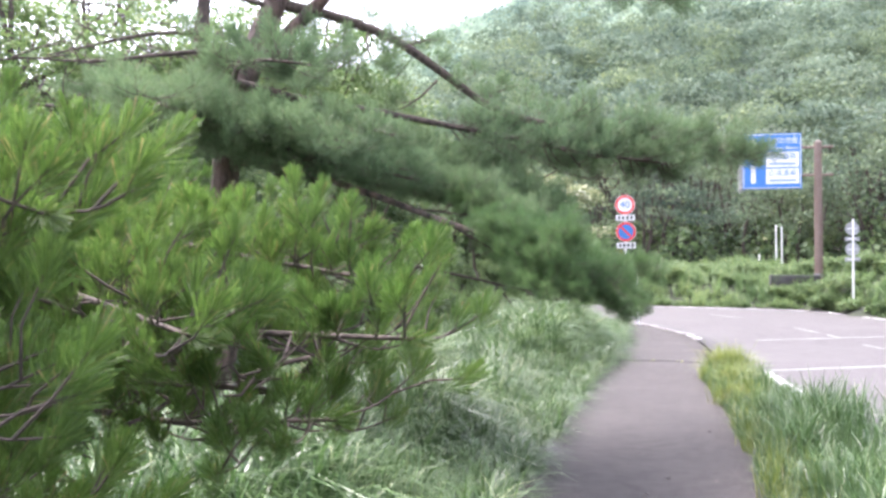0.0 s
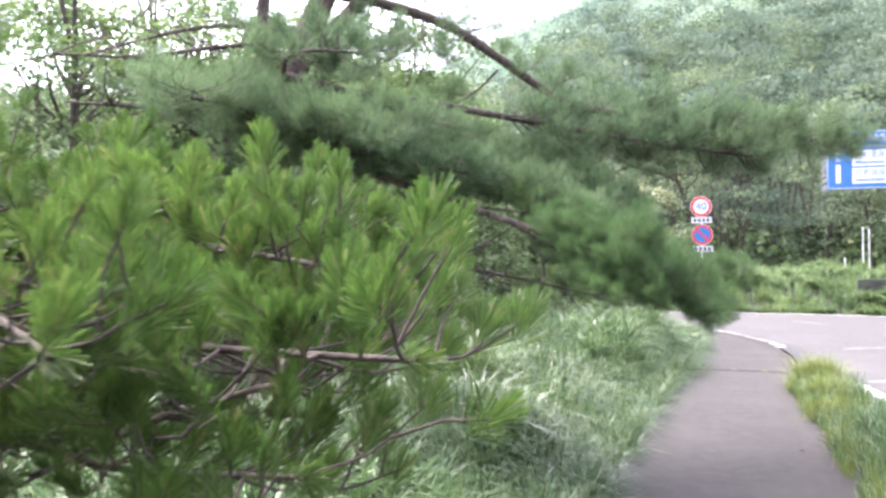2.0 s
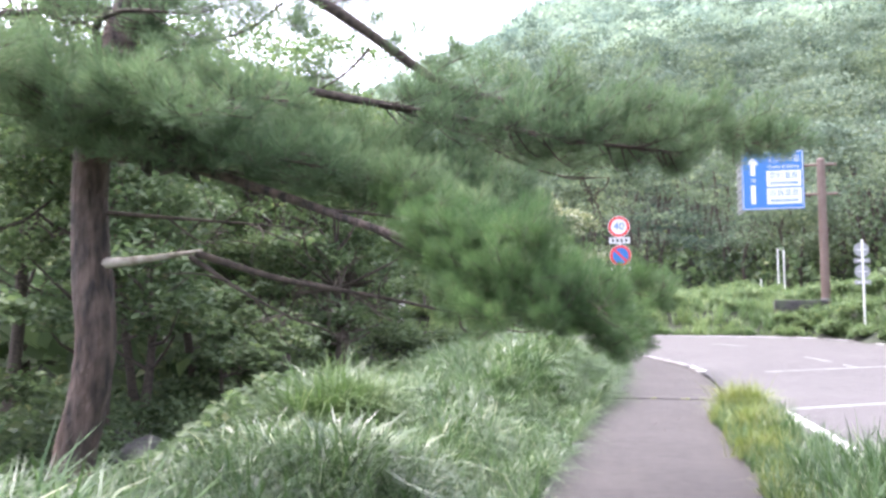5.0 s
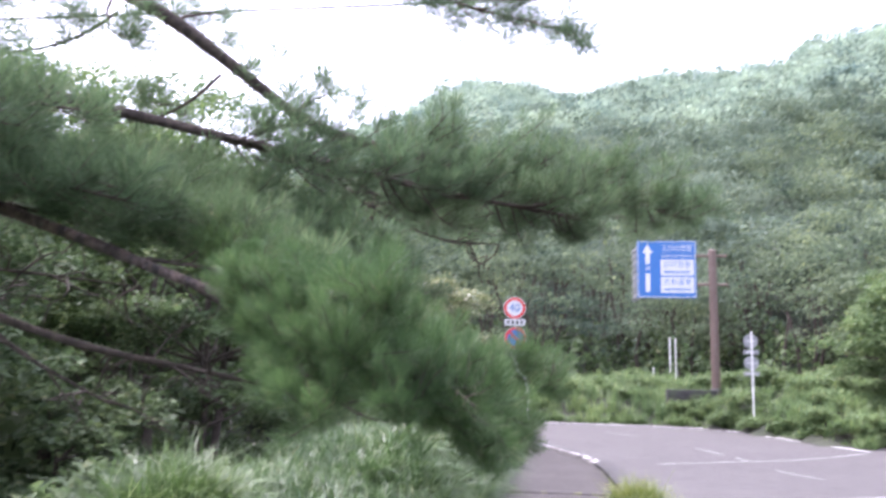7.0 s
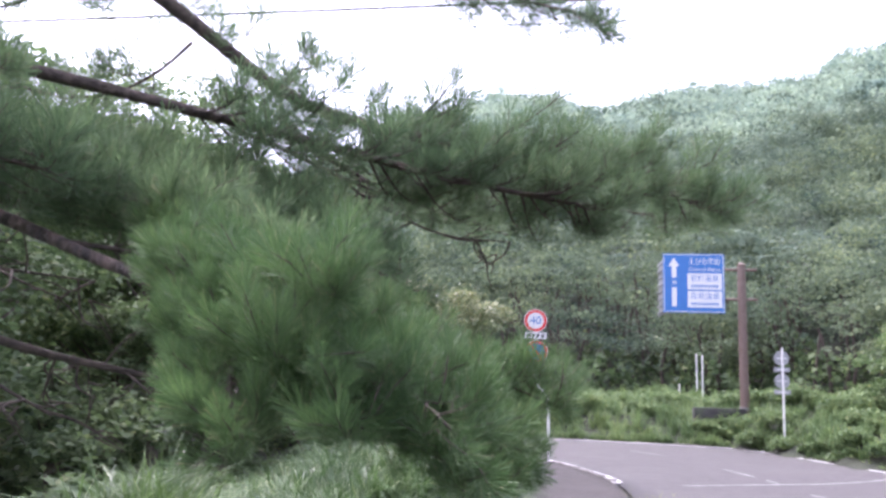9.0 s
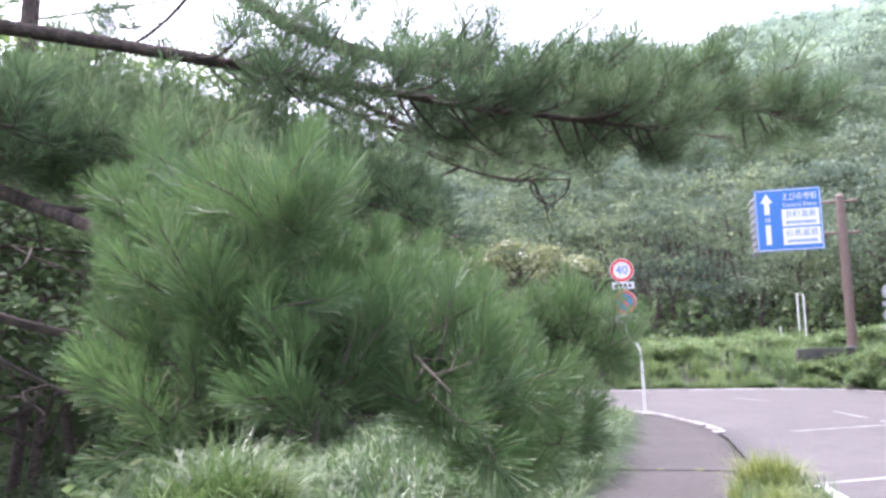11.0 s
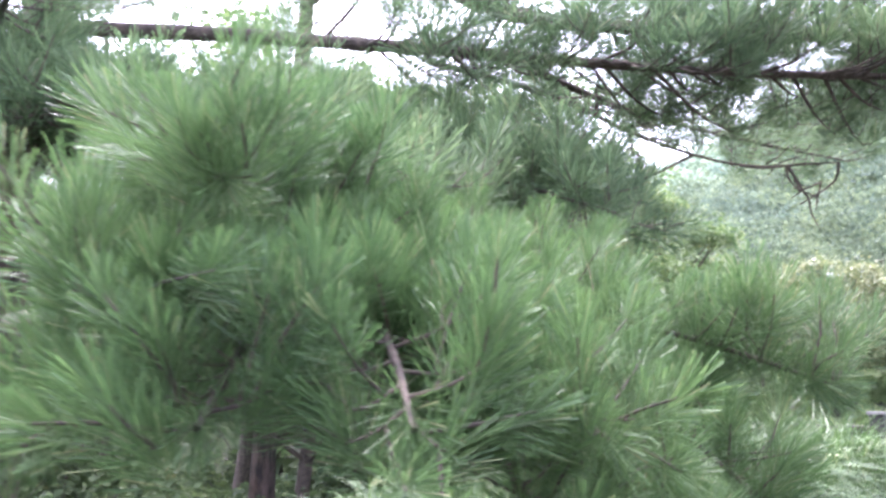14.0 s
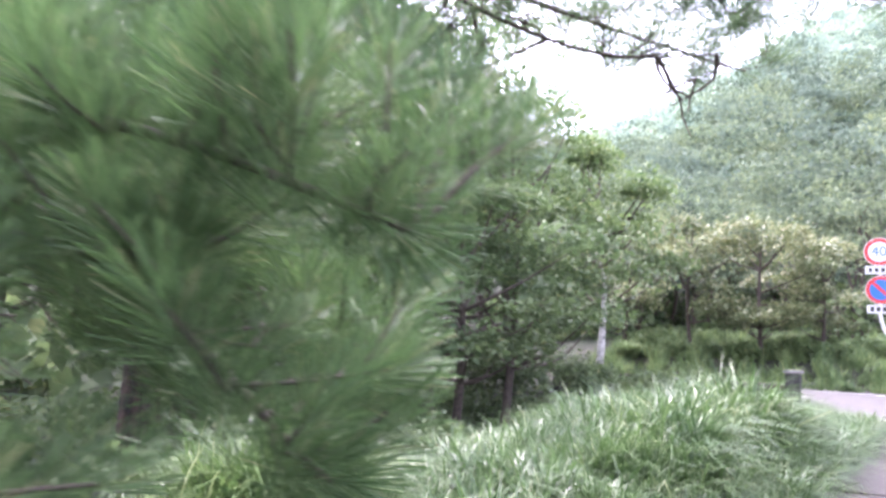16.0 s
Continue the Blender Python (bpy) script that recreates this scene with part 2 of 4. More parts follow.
def frames_for(dirs, rng):
    """A turned frame of axes for each direction; the third axis lies along it."""
    d = np.asarray(dirs, float)
    d = d / (np.linalg.norm(d, axis=1)[:, None] + 1e-9)
    r = rng.normal(size=d.shape)
    a = np.cross(d, r)
    a /= np.linalg.norm(a, axis=1)[:, None] + 1e-9
    return np.stack([a, np.cross(d, a), d], 2)


def scattered(tv, tf, pos, rot, scale):
    """A template mesh set at many poses, as one."""
    k = len(pos)
    v = np.einsum("kij,nj->kni", rot * np.asarray(scale).reshape(-1, 1, 1), tv) + np.asarray(pos)[:, None]
    f = tf[None] + (np.arange(k) * len(tv))[:, None, None]
    return v.reshape(-1, 3), f.reshape(-1, tf.shape[1])


def leaf_cards(pos, size, rng, flat=0.5, long=1.6):
    """Small pointed leaves, bent along the middle, at random tilts; flat near 1 lays them level."""
    n = len(pos)
    nrm = rng.normal(size=(n, 3))
    nrm[:, 2] = np.abs(nrm[:, 2]) + flat * 3
    rot = frames_for(nrm, rng)
    tv = np.array([[-long / 2, 0, 0], [-0.05, -0.5, 0.12], [long / 2, 0, -0.1], [-0.05, 0.5, 0.12]])
    tf = np.array([[0, 1, 2], [0, 2, 3]])
    return scattered(tv, tf, pos, rot, size)


# ---- lie of the land ----
def smooth(a, b, x):
    u = np.clip((x - a) / (b - a), 0, 1)
    return u * u * (3 - 2 * u)


RIDGE_AZ = np.radians([-60, -40, -22, -7, 8, 19, 30, 50, 80])
RIDGE_EL = np.tan(np.radians([20, 19.5, 18.4, 19.4, 16.8, 12.9, 11, 10, 8]))


def bank_edge(x):
    return np.interp(x, [-60, -10, -3.5, 0, 3.5, 5, 6.1, 7.2, 8.3, 9.5, 14], [40, 34.2, 32.9, 32.8, 32.3, 31.8, 30.6, 27.8, 25.2, 27, 30])


def land(x, y):
    """Height of the ground."""
    x, y = np.asarray(x, float), np.asarray(y, float)
    z = 0.04 * np.clip(y - 20, 0, 14)
    # hollow to the left of the bank
    left = -1.25 - x
    z = z + (0.25 * smooth(0.1, 1.2, left) - 0.9 * smooth(2.2, 6.0, left)) * smooth(23.0, 20.5, y)
    z = z + 0.3 * smooth(0.1, 0.9, left) * smooth(2.6, 1.5, left) * smooth(8.5, 11, y) * smooth(19, 16, y)
    # far roadside bank, then the wooded hill
    d = y - bank_edge(x)
    z = z + 0.85 * smooth(0.2, 2.6, d) + 0.7 * smooth(2.5, 9, d)
    r, az = np.hypot(x, y), np.arctan2(-x, y)
    el = np.interp(az, RIDGE_AZ, RIDGE_EL)
    u = np.clip((r - 46) / (235 - 46), 0, 1.6)
    hill = el * 235 * np.where(u < 1, u * (1.25 - 0.25 * u), 1 - 0.25 * (u - 1)) + 5 * np.sin(az * 13) * u + 3 * np.sin(az * 29 + r * 0.03) * u
    front = smooth(-4, 30, y)
    return z + np.maximum(hill, 0) * front * (r > 46) - 0.06


# ---- ground, road, path ----
def sheet(name, xs, ys, zf, mat, label="", kind="structure", category=""):
    X, Y = np.meshgrid(xs, ys)
    v = np.stack([X, Y, zf(X, Y)], -1).reshape(-1, 3)
    n, m = len(ys), len(xs)
    i, j = np.meshgrid(np.arange(n - 1), np.arange(m - 1), indexing="ij")
    a = (i * m + j).ravel()
    ob = mesh_from(name, v, np.stack([a, a + 1, a + m + 1, a + m], 1), mat, smooth=True)
    return tagged(ob, label, category, kind=kind)


rng = np.random.default_rng(4)
xs = np.unique(np.round(np.r_[-900, -500, -320, np.arange(-220, -30, 10), np.arange(-30, 30, 1.0), np.arange(-6, 0, 0.25), np.arange(30, 230, 10), 320, 500, 900], 3))
ys = np.unique(np.round(np.r_[-900, -400, -150, -60, np.arange(-30, 60, 1.0), np.arange(60, 300, 8), 400, 600, 900], 3))
sheet("ground", xs, ys, lambda X, Y: land(X, Y), M_GROUND, "dark leafy soil rising to a wooded hill", category="ground")


def rise(y):
    return 0.04 * np.clip(np.asarray(y, float) - 20, 0, 14)


EDGE_Y = [-40, 9.3, 13.3, 14.3, 19.8, 21.3, 23.1, 24.5, 25.2, 25.8, 26.4, 27.5, 29, 34]
EDGE_X = [1.5, 1.35, 1.2, 1.05, 0.95, 0.75, 0.1, -0.6, -1.4, -2.4, -4.0, -6.5, -8.5, -9.5]


def strip(name, rows, zf, mat, label, thick=0.03, category="", kind="structure", parent=None):
    """A paved sheet between a left and a right edge given row by row, with a thickness at the rim."""
    v, f = [], []
    k = len(rows[0][1])
    for y, xx in rows:
        for x in xx:
            v.append((x, y, float(zf(x, y))))
    n = len(rows)
    for i in range(n - 1):
        for j in range(k - 1):
            a = i * k + j
            f.append((a, a + 1, a + k + 1, a + k))
    rim = [i * k for i in range(n)] + [(n - 1) * k + j for j in range(1, k)] + [i * k + k - 1 for i in range(n - 2, -1, -1)] + [j for j in range(k - 2, 0, -1)]
    base = len(v)
    for r in rim:
        v.append((v[r][0], v[r][1], v[r][2] - thick))
    for q in range(len(rim)):
        q2 = (q + 1) % len(rim)
        f.append((rim[q], base + q, base + q2, rim[q2]))
    ob = mesh_from(name, v, f, mat, parent)
    if not parent:
        tagged(ob, label, category, kind=kind)
    return ob


ry = np.r_[np.arange(-40, 12, 2.0), np.arange(12, 34.1, 0.4)]
rows = [(y, np.interp(y, EDGE_Y, EDGE_X) + (45 - np.interp(y, EDGE_Y, EDGE_X)) * np.linspace(0, 1, 14) ** 1.6) for y in ry]
strip("road", rows, lambda x, y: rise(y) - 0.012, M_ROAD, "grey worn asphalt road curving behind the bank", 0.1, "road")


def path_rows(y0, y1, step=0.4):
    out = []
    for y in np.r_[np.arange(y0, y1, step), y1]:
        right = np.interp(y, EDGE_Y, EDGE_X) - (0.6 if y < 12.5 else 0.6 - 0.48 * min(1, (y - 12.5) / 1.8))
        left = -1.12 - 0.12 * min(1, max(0, (y - 8) / 8)) + 0.03 * math.sin(y * 1.7)
        left = min(left, right - 0.05) if y < 24.5 else -2.4
        out.append((y, left + (max(right, left + 0.05) - left) * np.linspace(0, 1, 6)))
    return out


path = tagged(new("pavement"), "cracked asphalt footpath with weeds in a joint", "pavement", kind="structure")
strip("slab", path_rows(-20, 14.5), lambda x, y: 0.012 + 0.006 * math.sin(x * 3 + y), M_PATH, "", 0.05, parent=path)
strip("slab", path_rows(14.56, 25.2), lambda x, y: 0.012 + rise(y) + 0.006 * math.sin(x * 2 + y), M_PATH, "", 0.05, parent=path)


def painted(name, pts, width, label, mat=M_LINE):
    """A road line along pts."""
    p = spline([(q[0], q[1] + 0.3, 0) for q in pts], max(3, int(4 * len(pts))))[:, :2]
    t = np.gradient(p, axis=0)
    t /= np.linalg.norm(t, axis=1)[:, None]
    nrm = np.stack([-t[:, 1], t[:, 0]], 1) * width / 2
    wob = 1 + rng.uniform(-0.08, 0.08, (len(p), 1))
    rows_ = np.stack([p + nrm * wob, p - nrm * wob], 1)
    v = [(x, y, float(rise(y)) - 0.006) for r in rows_ for x, y in r]
    f = [(2 * i, 2 * i + 1, 2 * i + 3, 2 * i + 2) for i in range(len(p) - 1)]
    return tagged(mesh_from(name, v, f, mat), label, "road marking", "road markings", "structure")


painted("road_line", [(2.25, -12), (2.0, 2), (1.84, 9.2), (1.62, 13.1)], 0.15, "solid white edge line beside the grass verge")
painted("road_line", [(1.62, 13.2), (3.7, 14.6), (7, 16.6), (12, 19.5)], 0.13, "worn white line across the road mouth", M_LINE_WORN)
painted("road_line", [(2.2, 20.5), (3.6, 21.2), (5.6, 22.2), (7.9, 24.2)], 0.10, "worn white line across the road", M_LINE_WORN)
painted("road_line", [(0.92, 20.6), (0.7, 21.5), (0.15, 22.9), (-0.8, 24.75), (-1.7, 25.35), (-2.7, 25.85), (-4.2, 26.3)], 0.11, "curving white edge line round the path corner")
painted("road_line", [(8.1, 24.6), (7.35, 26.5), (6.6, 28.4), (6.0, 30), (4.9, 31.2), (3.5, 31.65), (1.5, 32.0), (-0.5, 32.1), (-3.5, 32.2), (-8, 32.9)], 0.15, "long curving white line on the far road edge")
for a, b in (((3.66, 24.3), (4.1, 22.85)), ((4.25, 22.3), (4.4, 21.6)), ((4.62, 20.1), (5.1, 18.4)), ((1.6, 28.6), (2.5, 27.5)), ((5.9, 15.4), (6.6, 13.6))):
    painted("road_dash", [a, ((a[0] + b[0]) / 2, (a[1] + b[1]) / 2), b], 0.08, "worn white centre dash on the road", M_LINE_WORN)

# flush kerb stones round the path corner
kerb = tagged(new("kerb"), "low pale concrete kerb along the path corner", "kerb", kind="structure")
km = None
for i, y in enumerate(np.r_[np.arange(20.6, 21.6, 0.6), np.arange(21.9, 25.2, 0.36)]):
    x = float(np.interp(y, EDGE_Y, EDGE_X)) - 0.06
    x2 = float(np.interp(y + 0.3, EDGE_Y, EDGE_X)) - 0.06
    if km is None:
        km = part("kerbstone", box(0, 0, 0.0, 0.13, 0.58, 0.1, 0.012), M_KERB, kerb)
        ob = km
    else:
        ob = new("kerbstone", km.data)
        ob.parent = kerb
    ob.matrix_basis = pose(x, y, float(rise(y)) - 0.02 + rng.uniform(-0.004, 0.004), 0, 0, math.degrees(math.atan2(x - x2, 0.3)))

strip("verge", [(y, np.interp(y, EDGE_Y, EDGE_X) - 0.66 + 0.07 * math.sin(y * 3.3) + (0.78 + 0.1 * math.sin(y * 2.1)) * np.linspace(0, 1, 5) * smooth(12.9, 11.9, y)) for y in np.arange(-20, 13.0, 0.5)],
      lambda x, y: 0.045 + 0.015 * math.sin(5 * x + 3 * y), M_SOIL, "narrow earth verge overgrown with grass", 0.08, "verge")


# ---- grass ----
def blade_tuft(blades, length, width, lean, r):
    """A tuft of arching blades rooted round one spot: corners and quads."""
    seg = 4
    vs, fs = [], []
    u = np.linspace(0, 1, seg)
    for b in range(blades):
        az = r.uniform(0, 2 * np.pi)
        L = length * r.uniform(0.55, 1.1)
        ln = lean * r.uniform(0.3, 1.3)
        out = L * (ln * u * 0.32 + ln * 0.5 * u ** 2.6)
        up = L * (u * (1 - 0.12 * ln) - 0.42 * ln * u ** 3)
        d = np.array([np.cos(az), np.sin(az)])
        root = r.normal(0, 0.07, 2) * (length + 0.3)
        c = np.stack([root[0] + out * d[0], root[1] + out * d[1], up], 1)
        tw = az + np.pi / 2 + r.uniform(-0.6, 0.6)
        side = np.array([np.cos(tw), np.sin(tw), r.uniform(-0.2, 0.2)])
        w = width * r.uniform(0.7, 1.2) * np.array([0.7, 1, 0.75, 0.05])
        k = len(vs) * 2 * seg
        vs.append(np.concatenate([c - side * w[:, None] / 2, c + side * w[:, None] / 2]))
        i = np.arange(seg - 1)
        fs.append(np.stack([k + i, k + i + 1, k + seg + i + 1, k + seg + i], 1))
    return np.concatenate(vs), np.concatenate(fs)


def upright(n, r, lean=0.12):
    d = np.stack([r.normal(0, lean, n), r.normal(0, lean, n), np.ones(n)], 1)
    return frames_for(d, r)


def meadow(name, spots, sizes, tufts, mat, r, label, category="grass", lean=0.12):
    pieces = []
    which = r.integers(0, len(tufts), len(spots))
    rot = upright(len(spots), r, lean)
    for k, (tv, tf) in enumerate(tufts):
        s = which == k
        if s.any():
            pieces.append(scattered(tv, tf, spots[s], rot[s], sizes[s]))
    v, f = joined(pieces)
    return tagged(mesh_from(name, v, f, mat), label, category, kind="stuff")


r = np.random.default_rng(11)
LUSH = [blade_tuft(60, 0.66, 0.0135, 1.25, r) for _ in range(6)]
n = 3700
gx = -1.1 - 4.3 * r.random(n) ** 1.2
gy = r.uniform(-4.5, 23.6, n)
gy = np.where((gy < -1.5) & (r.random(n) < 0.5), gy - 5, gy)
keep = (gx > -3.9 - 0.7 * np.sin(gy * 0.7) + 0.25 * smooth(7, 9, gy)) & (np.hypot(gx + 4.3, gy - 4.9) > 0.35)
gx, gy = gx[keep], gy[keep]
gs = (0.66 + 0.34 * smooth(11, 14, gy) + 0.5 * smooth(0.1, 1.0, -1.25 - gx) * (0.62 + 0.38 * np.sin(gy * 1.9 + gx * 1.3))) * r.uniform(0.8, 1.2, len(gx)) * (1 - 0.15 * smooth(3, -2, gy))
gs *= (1 - 0.28 * smooth(5.5, 7.5, gy) * smooth(0.7, 1.3, -1.25 - gx))
gs *= (1 - 0.2 * smooth(19, 23, gy)) * (1 + 0.25 * smooth(9, 11.5, gy) * smooth(19, 15, gy) * smooth(0.05, 0.4, -1.25 - gx))
long_ = gy < 3.5
LONG = [blade_tuft(46, 0.78, 0.0165, 1.25, r) for _ in range(5)]
meadow("bank_grass", np.stack([gx, gy, land(gx, gy)], 1)[long_], gs[long_], LONG, M_GRASS, r, "long arching grass blades beside the path")
gx, gy, gs = gx[~long_], gy[~long_], gs[~long_]
meadow("bank_grass", np.stack([gx, gy, land(gx, gy)], 1), gs, LUSH, M_GRASS, r, "lush arching pampas-like grass spilling over the path edge")

LUSH_TALL = [blade_tuft(60, 0.86, 0.0135, 1.05, r) for _ in range(4)]
n = 60
hx, hy = r.normal(-3.3, 0.2, n), r.normal(8.1, 0.3, n)
meadow("grass_clump", np.stack([hx, hy, land(hx, hy)], 1), r.uniform(0.95, 1.45, n) * (1.1 - 0.6 * np.hypot((hx + 3.3) / 0.9, (hy - 8.0) / 1.2)), LUSH_TALL, M_GRASS_LIME, r, "rounded lime-green grass hump on the bank")

SHORT = [blade_tuft(42, 0.5, 0.009, 0.75, r) for _ in range(3)]
n = 470
vy = r.uniform(-9, 11.9, n)
vx = np.interp(vy, EDGE_Y, EDGE_X) - 0.72 + 0.85 * r.random(n)
vs_ = r.uniform(0.5, 0.95, n) * (1 + 0.5 * smooth(9.3, 7, vy) * (vx > 0.95)) * (0.7 + 0.3 * np.sin(vy * 2.6) ** 2)
tall = ((1.55, 7.4), (1.5, 6.3), (1.65, 5.2), (1.7, 4.0))
vx = np.r_[vx, np.concatenate([r.normal(a, 0.16, 9) for a, _ in tall])]
vy = np.r_[vy, np.concatenate([r.normal(b, 0.25, 9) for _, b in tall])]
vs_ = np.r_[vs_, r.uniform(1.0, 1.5, 9 * len(tall))]
n = len(vx)
meadow("verge_grass", np.stack([vx, vy, np.full(n, 0.03)], 1), vs_, SHORT, M_GRASS, r, "rough green grass on the narrow verge")
n = 170
vy = r.uniform(-2, 11.9, n)
vx = np.interp(vy, EDGE_Y, EDGE_X) - 0.74 + 0.36 * r.random(n)
meadow("dry_verge_grass", np.stack([vx, vy, np.full(n, 0.03)], 1), r.uniform(0.35, 0.75, n), SHORT, M_GRASS_DRY, r, "short yellowing grass at the path side of the verge")
FINE = [blade_tuft(60, 0.5, 0.006, 0.9, r) for _ in range(3)]
for cx, cy, s, k in ((0.98, 12.05, 1.35, 26), (0.95, 10.4, 1.0, 18), (0.85, 9.0, 0.8, 12)):
    p = np.stack([r.normal(cx, 0.10, k), r.normal(cy, 0.12, k), np.full(k, 0.03)], 1)
    meadow("grass_clump", p, s * r.uniform(0.8, 1.2, k), FINE, M_GRASS_DRY, r, "bright yellow-green grass clump at the verge end", lean=0.2)
n = 26
p = np.stack([r.uniform(-1.1, 0.75, n), 14.53 + r.normal(0, 0.012, n), np.full(n, 0.0)], 1)
meadow("joint_weeds", p, r.uniform(0.05, 0.13, n), SHORT, M_GRASS_DRY, r, "tiny weeds growing in the path joint")

n = 260
ly = r.uniform(-3, 22, n)
lx = np.where(r.random(n) < 0.65, -1.15 + 0.35 * r.random(n) ** 2, np.where(r.random(n) < 0.5, 0.55 - 0.25 * r.random(n) ** 2, r.uniform(-1.1, 0.5, n)))
lv, lf = leaf_cards(np.stack([lx, ly, rise(ly) + 0.024 + 0.004 * r.random(n)], 1), 0.028 * r.uniform(0.4, 1.4, n), r, 2.5, 1.8)
tagged(mesh_from("leaf_litter", lv, lf, M_DARKWOOD), "scattered dry leaf litter along the path edges", "litter", kind="stuff")

# weeds and bushes on the far bank
FARW = [blade_tuft(20, 0.8, 0.035, 0.8, r) for _ in range(3)]
n = 2600
bx = r.uniform(-12, 13, n)
bd = 0.2 + 9 * r.random(n) ** 2.2
by = bank_edge(bx) + bd
bs = r.uniform(0.5, 1.0, n) * (0.7 + 0.6 * np.sin(bx * 2.3 + by) ** 2) * (0.65 + 0.35 * smooth(0.2, 1.2, bd))
meadow("bank_weeds", np.stack([bx, by, land(bx, by)], 1), bs, FARW, M_GRASS_FAR, r, "tall tangled weeds covering the far roadside bank", "weeds")


# ---- leafy growth ----
def clumps(centres, radii, per, size, r, flat=0.4, squash=0.6):
    """Leaves over the outer part of many rounded clumps, thin inside and uneven outside."""
    pos = []
    for c, q in zip(centres, radii):
        d = r.normal(size=(per, 3))
        d /= np.linalg.norm(d, axis=1)[:, None]
        d[:, 2] = np.where(d[:, 2] < -0.3, -d[:, 2] * 0.6, d[:, 2])
        rad = q * (0.55 + 0.55 * r.random((per, 1)) ** 0.7) * (1 + 0.18 * np.sin(5 * d[:, :1] + 7 * d[:, 1:2] + c[0]))
        pos.append(c + d * rad * [1, 1, squash])
    pos = np.concatenate(pos)
    return leaf_cards(pos, size * r.uniform(0.6, 1.3, len(pos)), r, flat)


def broad_tree(name, x, y, height, spread, leafsize, mat, label, r, nclump=16, per=150, bark=None, trunk=0.09, low=0.35, z=None, lean=(0, 0)):
    """A tree with a forked trunk and a crown of many leafy clumps."""
    z0 = float(land(x, y)) - 0.05 if z is None else z
    top = tagged(new(name), label, "tree")
    top.location = (x, y, z0)
    pts = np.array([[0, 0, 0], [0.05 * height * r.uniform(-1, 1), 0.05 * height * r.uniform(-1, 1), height * 0.4], [lean[0], lean[1], height * 0.86]])
    tp = spline(pts, 12)
    mesh_from("trunk", *tube(tp, np.linspace(trunk, trunk * 0.25, 12) * np.r_[1.35, np.ones(11)], 8, 0.08, r), bark or M_TWIG, top, smooth=True)
    cs, rs, limbs = [], [], []
    for k in range(nclump):
        h = height * r.uniform(low, 0.95)
        a = r.uniform(0, 2 * np.pi)
        reach = spread * r.uniform(0.25, 1.0) * math.sqrt(max(0.12, 1 - ((h / height - 0.55) / 0.5) ** 2))
        s = tp[min(11, int(h / height / 0.86 * 9))]
        c = np.array([s[0] + reach * math.cos(a), s[1] + reach * math.sin(a), h])
        cs.append(c)
        rs.append(spread * r.uniform(0.26, 0.42))
        q = spline([s, s * 0.4 + c * 0.6 + [0, 0, -0.05 * height * r.random()], c], 6)
        limbs.append(tube(q, np.linspace(trunk * 0.42, trunk * 0.08, 6), 5))
    mesh_from("limb", *joined(limbs), M_TWIG, top, smooth=True)
    mesh_from("crown", *clumps(cs, rs, per, leafsize, r), mat, top)
    return top


# hill woods: countless crowns
r = np.random.default_rng(21)


def pine_crown(r, cards, size):
    """A far conifer crown made of uneven level pads of small leaves."""
    pos, way = [], []
    for k in range(8):
        h = r.uniform(-0.35, 0.85)
        c = np.array([r.normal(0, 0.42), r.normal(0, 0.42), h])
        q = r.uniform(0.36, 0.66) * (1.05 - 0.5 * max(0, h))
        d = r.normal(size=(cards // 8, 3))
        d /= np.linalg.norm(d, axis=1)[:, None]
        pos.append(c + d * q * [1, 1, 0.32] * r.uniform(0.5, 1.0, (len(d), 1)) ** 0.6 + [0, 0, 0.07 * np.sin(9 * c[0])])
        way.append(d * [0.6, 0.6, 1] + [0, 0, 0.2] + r.normal(0, 0.42, (len(d), 3)))
    pos, way = np.concatenate(pos), np.concatenate(way)
    tv = np.array([[-0.6, 0, 0], [-0.05, -0.5, 0.12], [0.6, 0, -0.1], [-0.05, 0.5, 0.12]])
    return scattered(tv, np.array([[0, 1, 2], [0, 2, 3]]), pos, frames_for(way, r), size * r.uniform(0.6, 1.3, len(pos)))


def hill_wood(name, count, r0, r1, az0, az1, scale, cards, size, mat, label, lift):
    crowns = [pine_crown(r, cards, size) for _ in range(5)]
    rr = np.sqrt(r.uniform(r0 ** 2, r1 ** 2, count))
    az = np.radians(r.uniform(az0, az1, count))
    x, y = -rr * np.sin(az), rr * np.cos(az)
    sc = scale * r.uniform(0.65, 1.3, count)
    p = np.stack([x, y, land(x, y) + lift * sc], 1)
    rot = upright(count, r, 0.08)
    k = r.integers(0, 5, count)
    v, f = joined([scattered(*crowns[j], p[k == j], rot[k == j], sc[k == j]) for j in range(5)])
    return tagged(mesh_from(name, v, f, mat), label, "woods", kind="stuff")


hill_wood("hill_woods", 1350, 95, 250, -28, 33, 3.6, 216, 0.105, M_HILL, "dense pines on the far hill, haze painted into their pale green", 0.75)
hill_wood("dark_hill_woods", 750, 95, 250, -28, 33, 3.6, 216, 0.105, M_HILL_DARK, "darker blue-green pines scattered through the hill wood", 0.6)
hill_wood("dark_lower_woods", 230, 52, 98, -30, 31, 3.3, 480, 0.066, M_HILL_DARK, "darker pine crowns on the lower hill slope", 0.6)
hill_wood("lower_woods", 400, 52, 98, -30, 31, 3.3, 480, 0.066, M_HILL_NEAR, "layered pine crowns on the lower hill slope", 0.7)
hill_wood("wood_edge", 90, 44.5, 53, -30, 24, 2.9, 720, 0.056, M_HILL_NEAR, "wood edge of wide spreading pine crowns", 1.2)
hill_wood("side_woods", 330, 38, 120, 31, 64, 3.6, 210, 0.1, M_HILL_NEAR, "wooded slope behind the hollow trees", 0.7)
n = 12000
